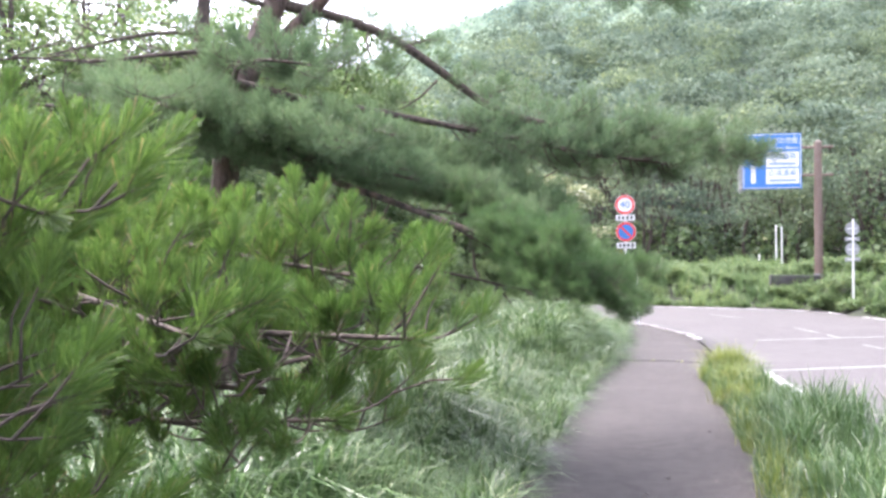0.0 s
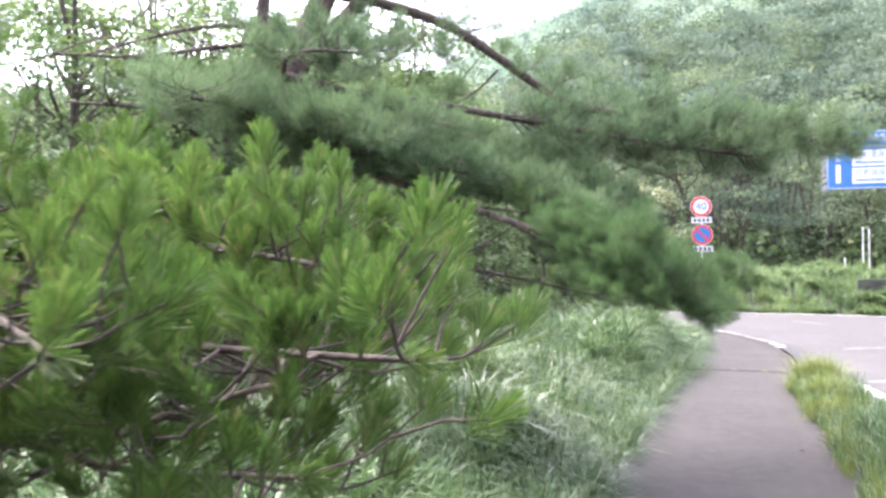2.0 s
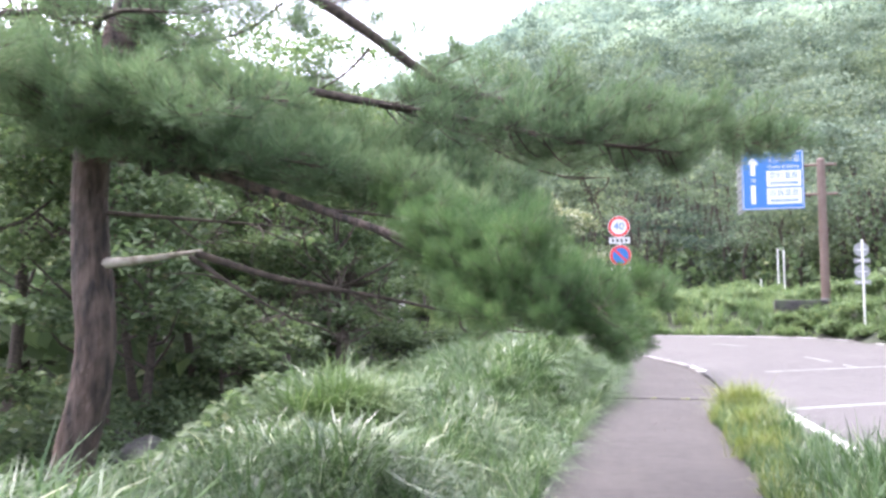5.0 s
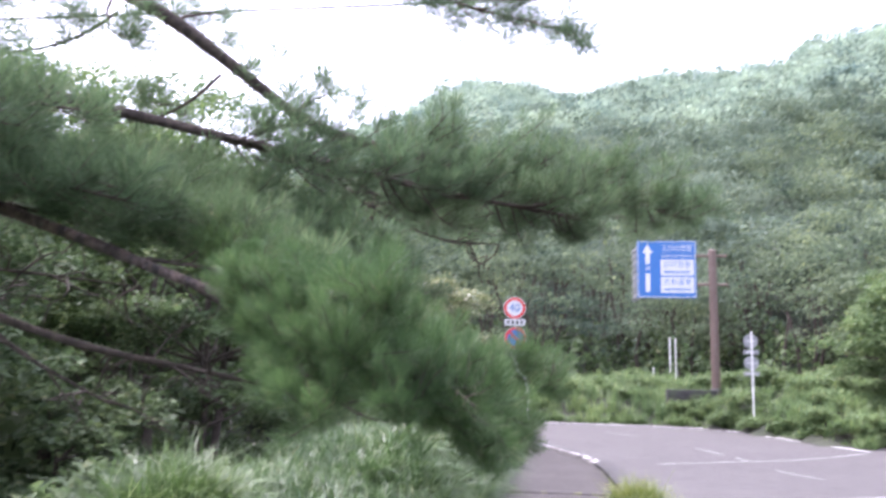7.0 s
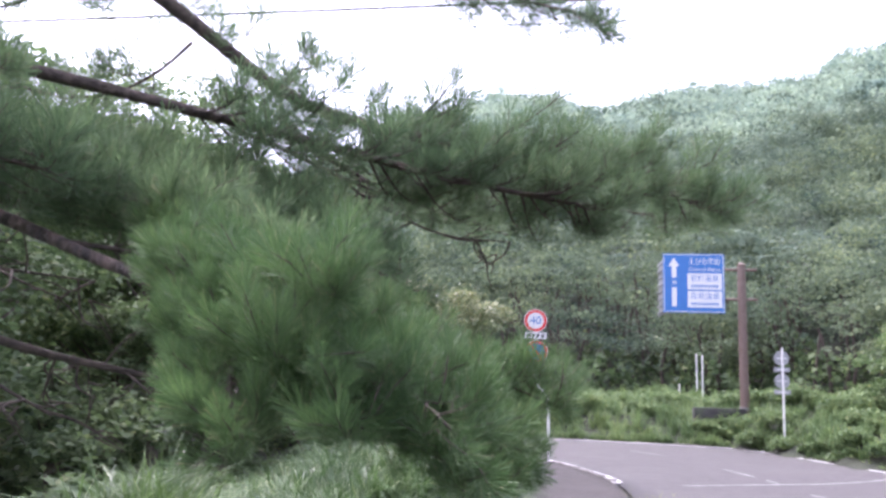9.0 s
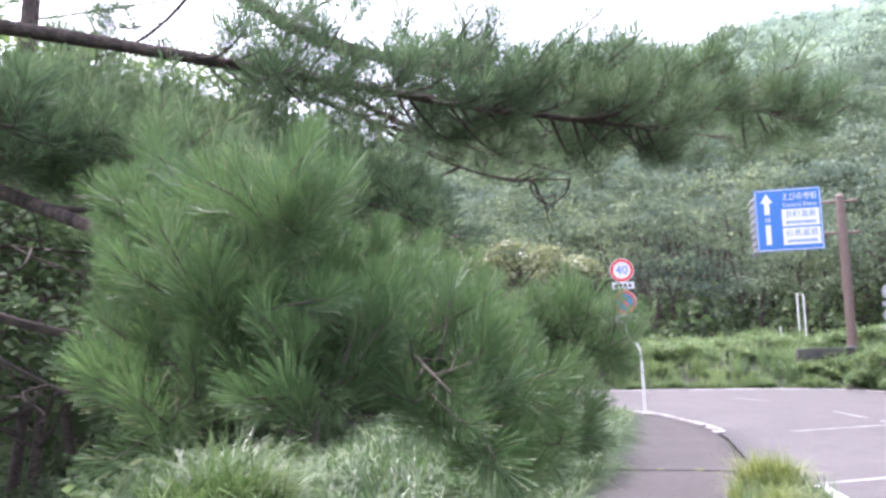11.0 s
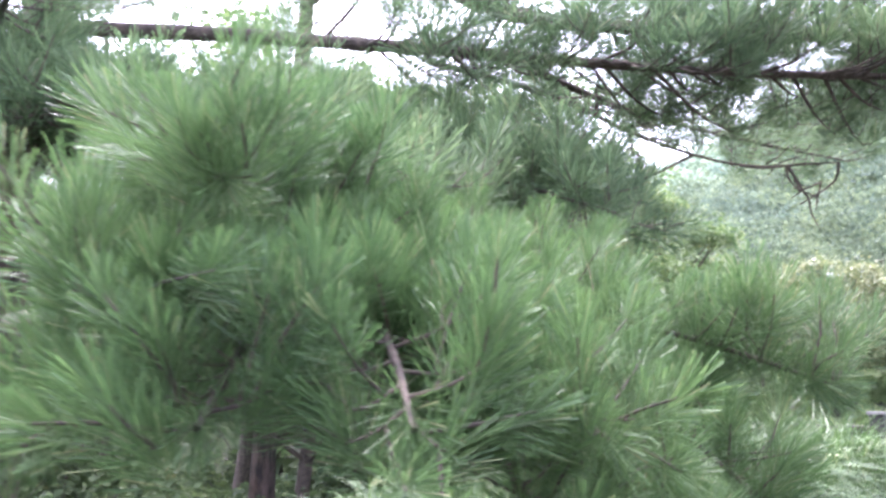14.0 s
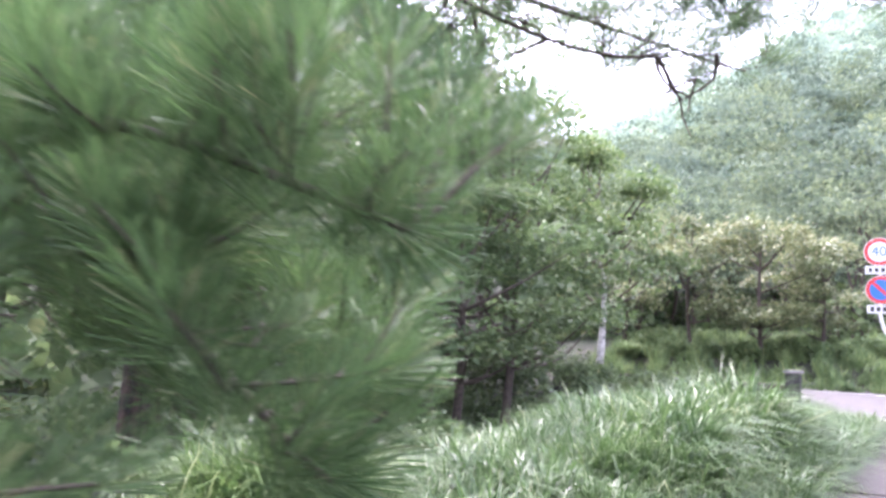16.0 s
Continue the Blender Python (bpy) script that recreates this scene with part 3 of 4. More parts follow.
ua, ur = np.radians(r.uniform(-32, 26, n)), r.uniform(43.5, 51, n)
ux, uy = -ur * np.sin(ua), ur * np.cos(ua)
uz = land(ux, uy) + 2.4 * r.random(n) ** 1.5 * (0.6 + 0.4 * np.sin(ux * 1.3))
tagged(mesh_from("understory", *leaf_cards(np.stack([ux, uy, uz], 1), 0.3 * r.uniform(0.6, 1.3, n), r, 0.1, 1.2), M_LEAF_DIM), "understory leaves below the wood edge, shade painted into their colour", "woods", kind="stuff")
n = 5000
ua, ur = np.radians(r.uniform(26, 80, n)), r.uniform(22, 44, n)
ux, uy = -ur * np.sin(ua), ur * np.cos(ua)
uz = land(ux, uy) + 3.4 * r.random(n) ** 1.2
tagged(mesh_from("understory", *leaf_cards(np.stack([ux, uy, uz], 1), 0.6 * r.uniform(0.6, 1.3, n), r, 0.1, 1.2), M_LEAF_DIM), "understory leaves behind the hollow trees, shade painted into their colour", "woods", kind="stuff")
n = 240
wz = np.radians(r.uniform(-40, 26, n))
wr = r.uniform(45, 56, n)
wood = []
for a, q in zip(wz, wr):
    x, y = -q * math.sin(a), q * math.cos(a)
    z0 = float(land(x, y)) - 0.2
    wood.append(tube(np.array([(x, y, z0), (x + r.normal(0, 0.2), y, z0 + 1.6), (x + r.normal(0, 0.4), y, z0 + 3.6)]), [0.11, 0.09, 0.06], 6))
tagged(mesh_from("wood_trunks", *joined(wood), M_TWIG, smooth=True), "thin dark trunks under the wood edge", "woods", kind="stuff")


# ---- pines beside the path ----
def needle_tuft(r, needles=150, length=0.1, shoot=0.1, width=0.0026, wide=52):
    """One pine shoot: a brush of fine tapering needles set all round the last stretch of a twig; it points along z."""
    az, s = r.uniform(0, 2 * np.pi, needles), r.random(needles)
    o = np.radians(wide * (1.12 - 0.75 * s) * r.uniform(0.75, 1.2, needles))
    d = np.stack([np.sin(o) * np.cos(az), np.sin(o) * np.sin(az), np.cos(o)], 1)
    base = np.stack([0 * s, 0 * s, -shoot * (1 - s)], 1)
    side = np.cross(d, r.normal(size=(needles, 3)))
    side = side / np.linalg.norm(side, axis=1)[:, None] * width / 2
    end = base + d * (length * r.uniform(0.85, 1.1, needles))[:, None] + r.normal(0, 0.003, (needles, 3))
    v = np.stack([base, end - side, end + side], 1).reshape(-1, 3)
    return v, np.arange(needles * 3).reshape(-1, 3)


r = np.random.default_rng(31)
TUFTS = [needle_tuft(r) for _ in range(5)]

BRUSH = [needle_tuft(r, 140, 0.05, 0.045, 0.0021, 38) for _ in range(5)]
COARSE = [needle_tuft(r, 52, 0.105, 0.1, 0.005) for _ in range(5)]
TUFTS_THIN = [needle_tuft(r, 30, 0.11, 0.09, 0.0045) for _ in range(4)]


def unit(v):
    return v / (np.linalg.norm(v) + 1e-9)


def grow(limb, radius, s0, reach, gap, r, tufts=TUFTS, sub=0.085, up=0.25, droop=0.0, sides=(-1, 1), skip=0.0, fill=1.0, taper=0.55, tilt=(0.1, 1.3)):
    """Side branches with needle shoots along a limb. Returns the wood and the shoots as (place, way)."""
    limb = np.asarray(limb)
    n = len(limb)
    wood = [tube(limb, np.linspace(radius, max(0.004, radius * 0.22), n), 7, 0.06, r)]
    shoots = []
    seg = np.r_[0, np.cumsum(np.linalg.norm(np.diff(limb, axis=0), axis=1))]
    total = seg[-1]
    s, k = s0 * total, 0
    while s < total:
        u = s / total
        i = min(n - 2, np.searchsorted(seg, s) - 1)
        p = limb[i] + (limb[i + 1] - limb[i]) * ((s - seg[i]) / (seg[i + 1] - seg[i] + 1e-9))
        t = unit(limb[i + 1] - limb[i])
        sd = sides[k % len(sides)]
        k += 1
        s += gap * r.uniform(0.6, 1.4)
        if r.random() < skip:
            continue
        across = unit(np.cross(t, [0, 0, 1])) * sd
        way = unit(t * r.uniform(0.35, 0.9) + across * r.uniform(0.6, 1.1) + np.array([0, 0, r.uniform(-0.55, 0.5)]))
        L = reach * (1.0 - taper * u) * r.uniform(0.55, 1.15)
        q = spline([p, p + way * L * 0.55 + [0, 0, -droop * L * 0.4], p + way * L + [0, 0, (up - droop) * L * 0.6]], 7)
        wood.append(tube(q, np.linspace(max(0.003, radius * 0.17), 0.0018, 7), 5))
        m = max(2, int(L / sub * fill))
        for j in range(m):
            w = 0.28 + 0.72 * (j + r.random() * 0.8) / m
            b = q[min(5, int(w * 6))]
            b = b + (q[min(6, int(w * 6) + 1)] - b) * (w * 6 % 1)
            tw = unit(q[-1] - q[-2])
            ac = unit(np.cross(tw, [0, 0, 1])) * (1 if j % 2 else -1)
            d = unit(tw * r.uniform(0.5, 1.2) + ac * r.uniform(0.1, 1.0) + np.array([0, 0, r.uniform(*tilt)]) + r.normal(0, 0.4, 3))
            e = b + d * r.uniform(0.05, 0.17)
            wood.append(tube(np.array([b, (b + e) / 2 + r.normal(0, 0.006, 3), e]), [0.0028, 0.0024, 0.0018], 4))
            shoots.append((e, unit(d + np.array([0, 0, 0.35]))))
        shoots.append((q[-1], unit(q[-1] - q[-2] + np.array([0, 0, 0.2 * L]))))
    shoots.append((limb[-1], unit(limb[-1] - limb[-2])))
    return joined(wood), shoots


def needles_mesh(name, shoots, r, mat, parent, tufts=TUFTS, scale=1.0):
    p = np.array([s[0] for s in shoots])
    d = np.array([s[1] for s in shoots])
    k = r.integers(0, len(tufts), len(p))
    rot = frames_for(d, r)
    sc = scale * r.uniform(0.8, 1.2, len(p))
    v, f = joined([scattered(*tufts[j], p[k == j], rot[k == j], sc[k == j]) for j in range(len(tufts)) if (k == j).any()])
    return mesh_from(name, v, f, mat, parent)


def pine_limb(parent, pts, radius, s0, reach, gap, r, mat=M_NEEDLE, wood=M_TWIG, tufts=TUFTS, scale=1.0, **kw):
    w, sh = grow(spline(pts, 22), radius, s0, reach, gap, r, tufts, **kw)
    mesh_from("limb", *w, wood, parent, smooth=True)
    needles_mesh("needles", sh, r, mat, parent, tufts, scale)


def pine_trunk(parent, pts, radii, r, name="trunk"):
    p = spline(pts, 90)
    rad = np.interp(np.linspace(0, 1, 90), np.linspace(0, 1, len(radii)), radii)
    rad = rad * (1 + 0.05 * np.sin(np.linspace(0, 23, 90)) * np.sin(np.linspace(0, 9, 90)))
    return mesh_from(name, *tube(p, rad, 26, 0.035, r), M_BARK, parent, smooth=True)


# the leaning pine whose limbs hang over the path
big_pine = tagged(new("pine_tree"), "leaning red-barked pine with limbs hanging over the path", "tree")
pine_trunk(big_pine, [(-4.26, 4.9, -0.5), (-4.1, 4.9, 0.4), (-3.93, 4.9, 1.3), (-3.97, 4.9, 1.75), (-4.0, 4.9, 2.4), (-3.8, 4.9, 3.4), (-3.48, 4.9, 4.15), (-3.2, 4.95, 5.2), (-3.1, 5.0, 6.6)], [0.165, 0.145, 0.14, 0.125, 0.12, 0.112, 0.1, 0.075, 0.05], r)
pine_trunk(big_pine, [(-3.8, 4.9, 3.4), (-3.4, 4.92, 3.75), (-2.95, 4.95, 4.2), (-2.5, 5.0, 5.0), (-2.2, 5.1, 6.0)], [0.075, 0.065, 0.055, 0.045, 0.03], r, "limb")
FAR = dict(mat=M_NEEDLE_FAR, wood=M_TWIG, tufts=COARSE, tilt=(0.0, 1.3), scale=0.9, skip=0.2)
U = [(-3.5, 4.9, 4.05), (-3.0, 5.25, 3.98), (-2.5, 5.35, 3.77), (-2.2, 5.45, 3.57), (-1.95, 5.55, 3.38), (-1.68, 5.62, 3.18), (-0.7, 6.05, 2.96), (0.15, 6.4, 2.88), (0.86, 6.68, 2.72)]
pine_limb(big_pine, U, 0.055, 0.55, 0.8, 0.034, r, up=0.2, droop=0.08, fill=1.3, taper=0.6, **FAR)
Lm = [(-3.85, 4.7, 3.3), (-3.23, 4.78, 3.13), (-2.5, 5.07, 3.02), (-1.6, 5.42, 2.86), (-0.7, 5.78, 2.7), (0.1, 6.15, 2.62)]
pine_limb(big_pine, Lm, 0.045, 0.46, 0.85, 0.03, r, up=0.25, droop=0.08, fill=1.3, **FAR)
pine_limb(big_pine, [(-4.05, 4.85, 2.8), (-3.8, 4.4, 2.78), (-3.3, 4.0, 2.72), (-2.7, 3.85, 2.62)], 0.03, 0.05, 0.75, 0.04, r, up=0.2, fill=1.2, **FAR)
pine_limb(big_pine, [(-4.05, 4.85, 3.0), (-4.1, 4.3, 3.0), (-4.0, 3.7, 2.9), (-3.7, 3.3, 2.85)], 0.03, 0.05, 0.75, 0.045, r, up=0.2, fill=1.2, **FAR)
pine_limb(big_pine, [(-4.05, 4.8, 2.72), (-3.2, 4.3, 2.54), (-2.5, 4.15, 2.42), (-1.95, 4.15, 2.3)], 0.03, 0.05, 0.55, 0.034, r, up=0.15, fill=1.2, **FAR)
pine_limb(big_pine, [(-3.9, 4.95, 2.6), (-3.2, 5.0, 2.5), (-2.5, 4.95, 2.35), (-1.9, 4.9, 2.2)], 0.025, 0.3, 0.6, 0.04, r, up=0.1, fill=1.1, **FAR)
pine_limb(big_pine, [(-3.9, 4.85, 3.3), (-3.6, 4.4, 3.35), (-3.2, 4.1, 3.3), (-2.7, 4.0, 3.2)], 0.03, 0.05, 0.7, 0.045, r, up=0.2, fill=1.2, **FAR)
pine_limb(big_pine, [(-1.6, 5.7, 2.95), (-1.35, 6.3, 2.85), (-1.0, 7.2, 2.85), (-0.6, 8.0, 2.85)], 0.02, 0.1, 0.6, 0.05, r, up=0.1, fill=1.2, **FAR)
pine_limb(big_pine, [(-0.9, 6.0, 2.85), (-0.4, 6.8, 2.9), (0.2, 7.5, 2.95), (0.8, 8.0, 2.95)], 0.018, 0.1, 0.6, 0.05, r, up=0.1, fill=1.2, **FAR)
pine_limb(big_pine, [(-3.9, 4.85, 2.9), (-3.3, 4.55, 2.72), (-2.6, 4.4, 2.54), (-2.0, 4.35, 2.38)], 0.03, 0.05, 0.55, 0.036, r, up=0.15, fill=1.2, **FAR)
pine_limb(big_pine, [(-3.9, 4.95, 3.0), (-3.3, 5.4, 2.95), (-2.6, 5.8, 2.8), (-2.0, 6.1, 2.65), (-1.4, 6.3, 2.5)], 0.03, 0.1, 0.75, 0.05, r, up=0.15, fill=1.2, **FAR)
pine_limb(big_pine, [(-3.9, 4.9, 2.9), (-4.4, 5.3, 3.05), (-5.0, 5.6, 3.1)], 0.03, 0.05, 0.8, 0.06, r, up=0.15, fill=1.2, **FAR)
pine_limb(big_pine, [(-3.9, 4.85, 2.95), (-4.3, 4.4, 3.05), (-4.7, 3.9, 3.0)], 0.03, 0.05, 0.8, 0.06, r, up=0.15, fill=1.2, **FAR)
pine_limb(big_pine, [(-3.3, 5.0, 2.75), (-2.4, 5.15, 2.55), (-1.6, 5.2, 2.33), (-1.2, 5.2, 2.2), (-0.85, 5.15, 2.06)], 0.022, 0.4, 0.5, 0.04, r, up=0.1, fill=1.1, **FAR)
pine_limb(big_pine, [(-4.05, 4.8, 2.75), (-3.4, 4.2, 2.7), (-2.8, 3.75, 2.62), (-2.25, 3.5, 2.5)], 0.025, 0.2, 0.5, 0.04, r, up=0.15, fill=1.2, **FAR)
pine_limb(big_pine, [(-4.05, 4.85, 2.9), (-3.3, 4.4, 2.84), (-2.55, 4.05, 2.74), (-2.0, 3.82, 2.6)], 0.025, 0.15, 0.5, 0.04, r, up=0.15, fill=1.2, **FAR)
for pts, reach in (
        ([(-3.3, 5.0, 2.85), (-2.6, 5.15, 2.68), (-1.9, 5.25, 2.5), (-1.4, 5.25, 2.34), (-1.0, 5.2, 2.2)], 0.45),
        ([(-2.9, 5.1, 2.75), (-2.2, 5.6, 2.66), (-1.6, 5.8, 2.48), (-1.15, 5.85, 2.3)], 0.42),
        ([(-2.6, 4.9, 2.5), (-2.0, 4.75, 2.36), (-1.5, 4.6, 2.2), (-1.1, 4.5, 2.04)], 0.4)):
    pine_limb(big_pine, pts, 0.018, 0.2, reach, 0.034, r, up=0.12, fill=1.3, taper=0.5, **FAR)
# sparse sprays along the bare upper limb
pine_limb(big_pine, np.asarray(U) + [0.02, 0, 0.01], 0.012, 0.12, 0.42, 0.09, r, up=0.15, fill=0.8, taper=0.2, **FAR)
for pts, reach in (
        ([(-2.7, 5.27, 3.72), (-2.9, 5.2, 3.54), (-3.2, 5.15, 3.44), (-3.55, 5.1, 3.42)], 0.32),
        ([(-2.75, 5.3, 3.86), (-2.7, 5.15, 3.66), (-2.6, 5.05, 3.5), (-2.45, 5.0, 3.42)], 0.25),
        ([(-3.1, 5.2, 3.98), (-3.05, 5.0, 3.8), (-2.95, 4.8, 3.62), (-2.85, 4.65, 3.5)], 0.25),
        ([(-2.45, 5.37, 3.68), (-2.32, 5.4, 3.74), (-2.15, 5.5, 3.8)], 0.24),
        ([(-2.12, 5.5, 3.4), (-2.3, 5.5, 3.24), (-2.55, 5.5, 3.12), (-2.8, 5.5, 3.1)], 0.32),
        ([(-1.75, 5.65, 3.1), (-1.62, 5.7, 3.28), (-1.45, 5.75, 3.36)], 0.26)):
    pine_limb(big_pine, pts, 0.012, 0.2, reach, 0.045, r, up=0.15, taper=0.4, **FAR)
# the low bough that reaches the path
B = [(-4.05, 4.88, 2.62), (-3.3, 4.75, 2.5), (-2.5, 4.55, 2.25), (-1.75, 4.3, 1.98), (-1.05, 3.97, 1.75), (-0.5, 3.66, 1.55)]
pine_limb(big_pine, B, 0.045, 0.72, 0.42, 0.026, r, M_NEEDLE, M_BARK, up=0.3, droop=0.12, fill=1.2, taper=0.75, scale=0.7, sub=0.062)
for pts, reach in (
        ([(-1.34, 4.15, 1.86), (-1.04, 3.77, 1.76), (-0.84, 3.47, 1.68), (-0.7, 3.29, 1.6)], 0.28),
        ([(-1.24, 4.09, 1.83), (-0.99, 3.77, 1.82), (-0.79, 3.55, 1.82), (-0.62, 3.39, 1.76)], 0.26),
        ([(-1.04, 3.97, 1.75), (-0.82, 3.65, 1.62), (-0.66, 3.45, 1.52), (-0.52, 3.29, 1.46)], 0.28),
        ([(-0.84, 3.87, 1.68), (-0.58, 3.65, 1.6), (-0.44, 3.52, 1.53), (-0.34, 3.42, 1.46)], 0.28),
        ([(-0.99, 3.97, 1.74), (-0.68, 3.87, 1.66), (-0.46, 3.82, 1.56), (-0.28, 3.77, 1.44)], 0.25),
        ([(-1.04, 3.99, 1.75), (-0.66, 4.17, 1.62), (-0.4, 4.28, 1.46), (-0.22, 4.34, 1.3)], 0.25),
        ([(-0.74, 3.82, 1.64), (-0.5, 3.88, 1.5), (-0.36, 3.98, 1.38), (-0.26, 4.06, 1.27)], 0.25),
        ([(-1.44, 4.19, 1.9), (-1.19, 4.02, 1.88), (-0.99, 3.9, 1.86), (-0.8, 3.8, 1.8)], 0.24),
        ([(-0.64, 3.77, 1.6), (-0.49, 3.77, 1.45), (-0.39, 3.79, 1.34), (-0.32, 3.82, 1.27)], 0.18),
        ([(-1.75, 4.3, 1.98), (-1.2, 4.5, 1.8), (-0.8, 4.65, 1.6), (-0.52, 4.72, 1.42)], 0.4),
        ([(-1.75, 4.3, 1.98), (-1.3, 4.42, 1.72), (-0.95, 4.55, 1.52), (-0.7, 4.62, 1.38)], 0.4),
        ([(-1.05, 3.97, 1.75), (-0.97, 3.62, 1.6), (-0.88, 3.42, 1.5), (-0.78, 3.25, 1.43)], 0.26),
        ([(-1.05, 3.97, 1.75), (-0.62, 4.15, 1.67), (-0.32, 4.25, 1.6), (-0.1, 4.28, 1.52)], 0.09),
        ([(-2.1, 4.4, 2.1), (-1.6, 4.6, 2.04), (-1.2, 4.78, 1.94), (-0.85, 4.88, 1.82)], 0.34)):
    pine_limb(big_pine, pts, 0.011, 0.15, reach, 0.034, r, M_NEEDLE, up=0.22, taper=0.75, scale=0.7, sub=0.06)


def bare_limb(parent, pts, rad, r, mat=M_TWIG, twigs=12, size=0.4, down=0.4, name="dead_limb", label=""):
    """A needle-less limb with thin forked twigs."""
    p = spline(pts, 20)
    wood = [tube(p, np.linspace(rad, rad * 0.25, 20), 7, 0.08, r)]
    for k in range(twigs):
        b = p[r.integers(5, 20)]
        d = unit(r.normal(size=3) * [1, 1, 0.5] + [0.3, 0.2, -down])
        e = b + d * size * r.uniform(0.5, 1.2)
        wood.append(tube(spline([b, (b + e) / 2 + r.normal(0, 0.04, 3), e], 6), np.linspace(0.009, 0.003, 6), 4))
        for _ in range(3):
            c = b + (e - b) * r.uniform(0.4, 0.9)
            g = c + unit(d + r.normal(0, 0.6, 3)) * size * r.uniform(0.2, 0.5)
            wood.append(tube(np.array([c, (c + g) / 2 + r.normal(0, 0.01, 3), g]), [0.005, 0.004, 0.002], 4))
    return mesh_from(name, *joined(wood), mat, parent, label, smooth=True)


bare_limb(big_pine, [(-3.98, 4.85, 1.82), (-3.6, 4.95, 1.86), (-3.2, 5.05, 1.92)], 0.045, r, M_DEAD, 0, name="dead_limb", label="bleached broken limb stub")
bare_limb(big_pine, [(-3.25, 5.05, 1.9), (-2.7, 5.2, 1.72), (-2.0, 5.4, 1.58), (-1.3, 5.6, 1.42)], 0.028, r, M_TWIG, 14)
bare_limb(big_pine, [(-3.3, 5.05, 1.88), (-2.9, 5.1, 1.62), (-2.5, 5.2, 1.4)], 0.02, r, M_TWIG, 6)
bare_limb(big_pine, [(-3.95, 4.9, 2.2), (-3.3, 5.2, 2.15), (-2.6, 5.6, 2.1)], 0.018, r, M_TWIG, 10, 0.5)
bare_limb(big_pine, [(-1.9, 5.6, 2.95), (-1.5, 6.2, 2.85), (-1.36, 6.55, 2.78), (-0.9, 6.9, 2.62), (-0.5, 7.0, 2.6)], 0.016, r, M_TWIG, 16, 0.35)
bare_limb(big_pine, [(-3.5, 4.9, 4.0), (-4.2, 4.3, 4.15), (-5.0, 3.6, 4.3)], 0.03, r, M_TWIG, 8, 0.6)
bare_limb(big_pine, [(-3.6, 4.9, 3.7), (-4.4, 4.6, 3.75), (-5.4, 4.2, 3.5)], 0.03, r, M_TWIG, 8, 0.6)
bare_limb(big_pine, [(-4.0, 4.8, 2.9), (-3.88, 4.7, 2.89), (-3.51, 4.68, 2.78), (-3.17, 4.66, 2.69)], 0.04, r, M_DEAD, 3, 0.2, name="dead_limb", label="bleached broken limb")
bare_limb(big_pine, [(-4.0, 4.8, 2.88), (-4.23, 4.4, 2.92), (-4.71, 4.01, 2.94), (-5.2, 3.69, 2.95)], 0.038, r, M_TWIG, 8, 0.4)
bare_limb(big_pine, [(-3.75, 4.85, 3.62), (-4.28, 4.44, 3.51), (-4.79, 4.08, 3.38), (-5.27, 3.64, 3.33)], 0.028, r, M_TWIG, 12, 0.5, 0.1)


def rebase(tree, base, shift=(0, 0, 0)):
    """Puts a tree's own origin at its foot, its parts staying where they grew, plus a shift."""
    tree.location = Vector(base) + Vector(shift)
    for c in tree.children:
        c.location = -Vector(base)


rebase(big_pine, (-4.5, 4.9, -0.3), (0, 0.3, 0))
# old nest-like clot of dead needles in the fork
nv, nf = leaf_cards(np.array([-3.06, 4.75, 2.5]) + r.normal(0, 1, (500, 3)) * [0.09, 0.08, 0.05], 0.06 * np.ones(500), r, 0.2, 2.5)
tagged(mesh_from("needle_clot", nv, nf, M_DARKWOOD), "dark clot of dead twigs lodged on a pine limb", "debris", kind="stuff")

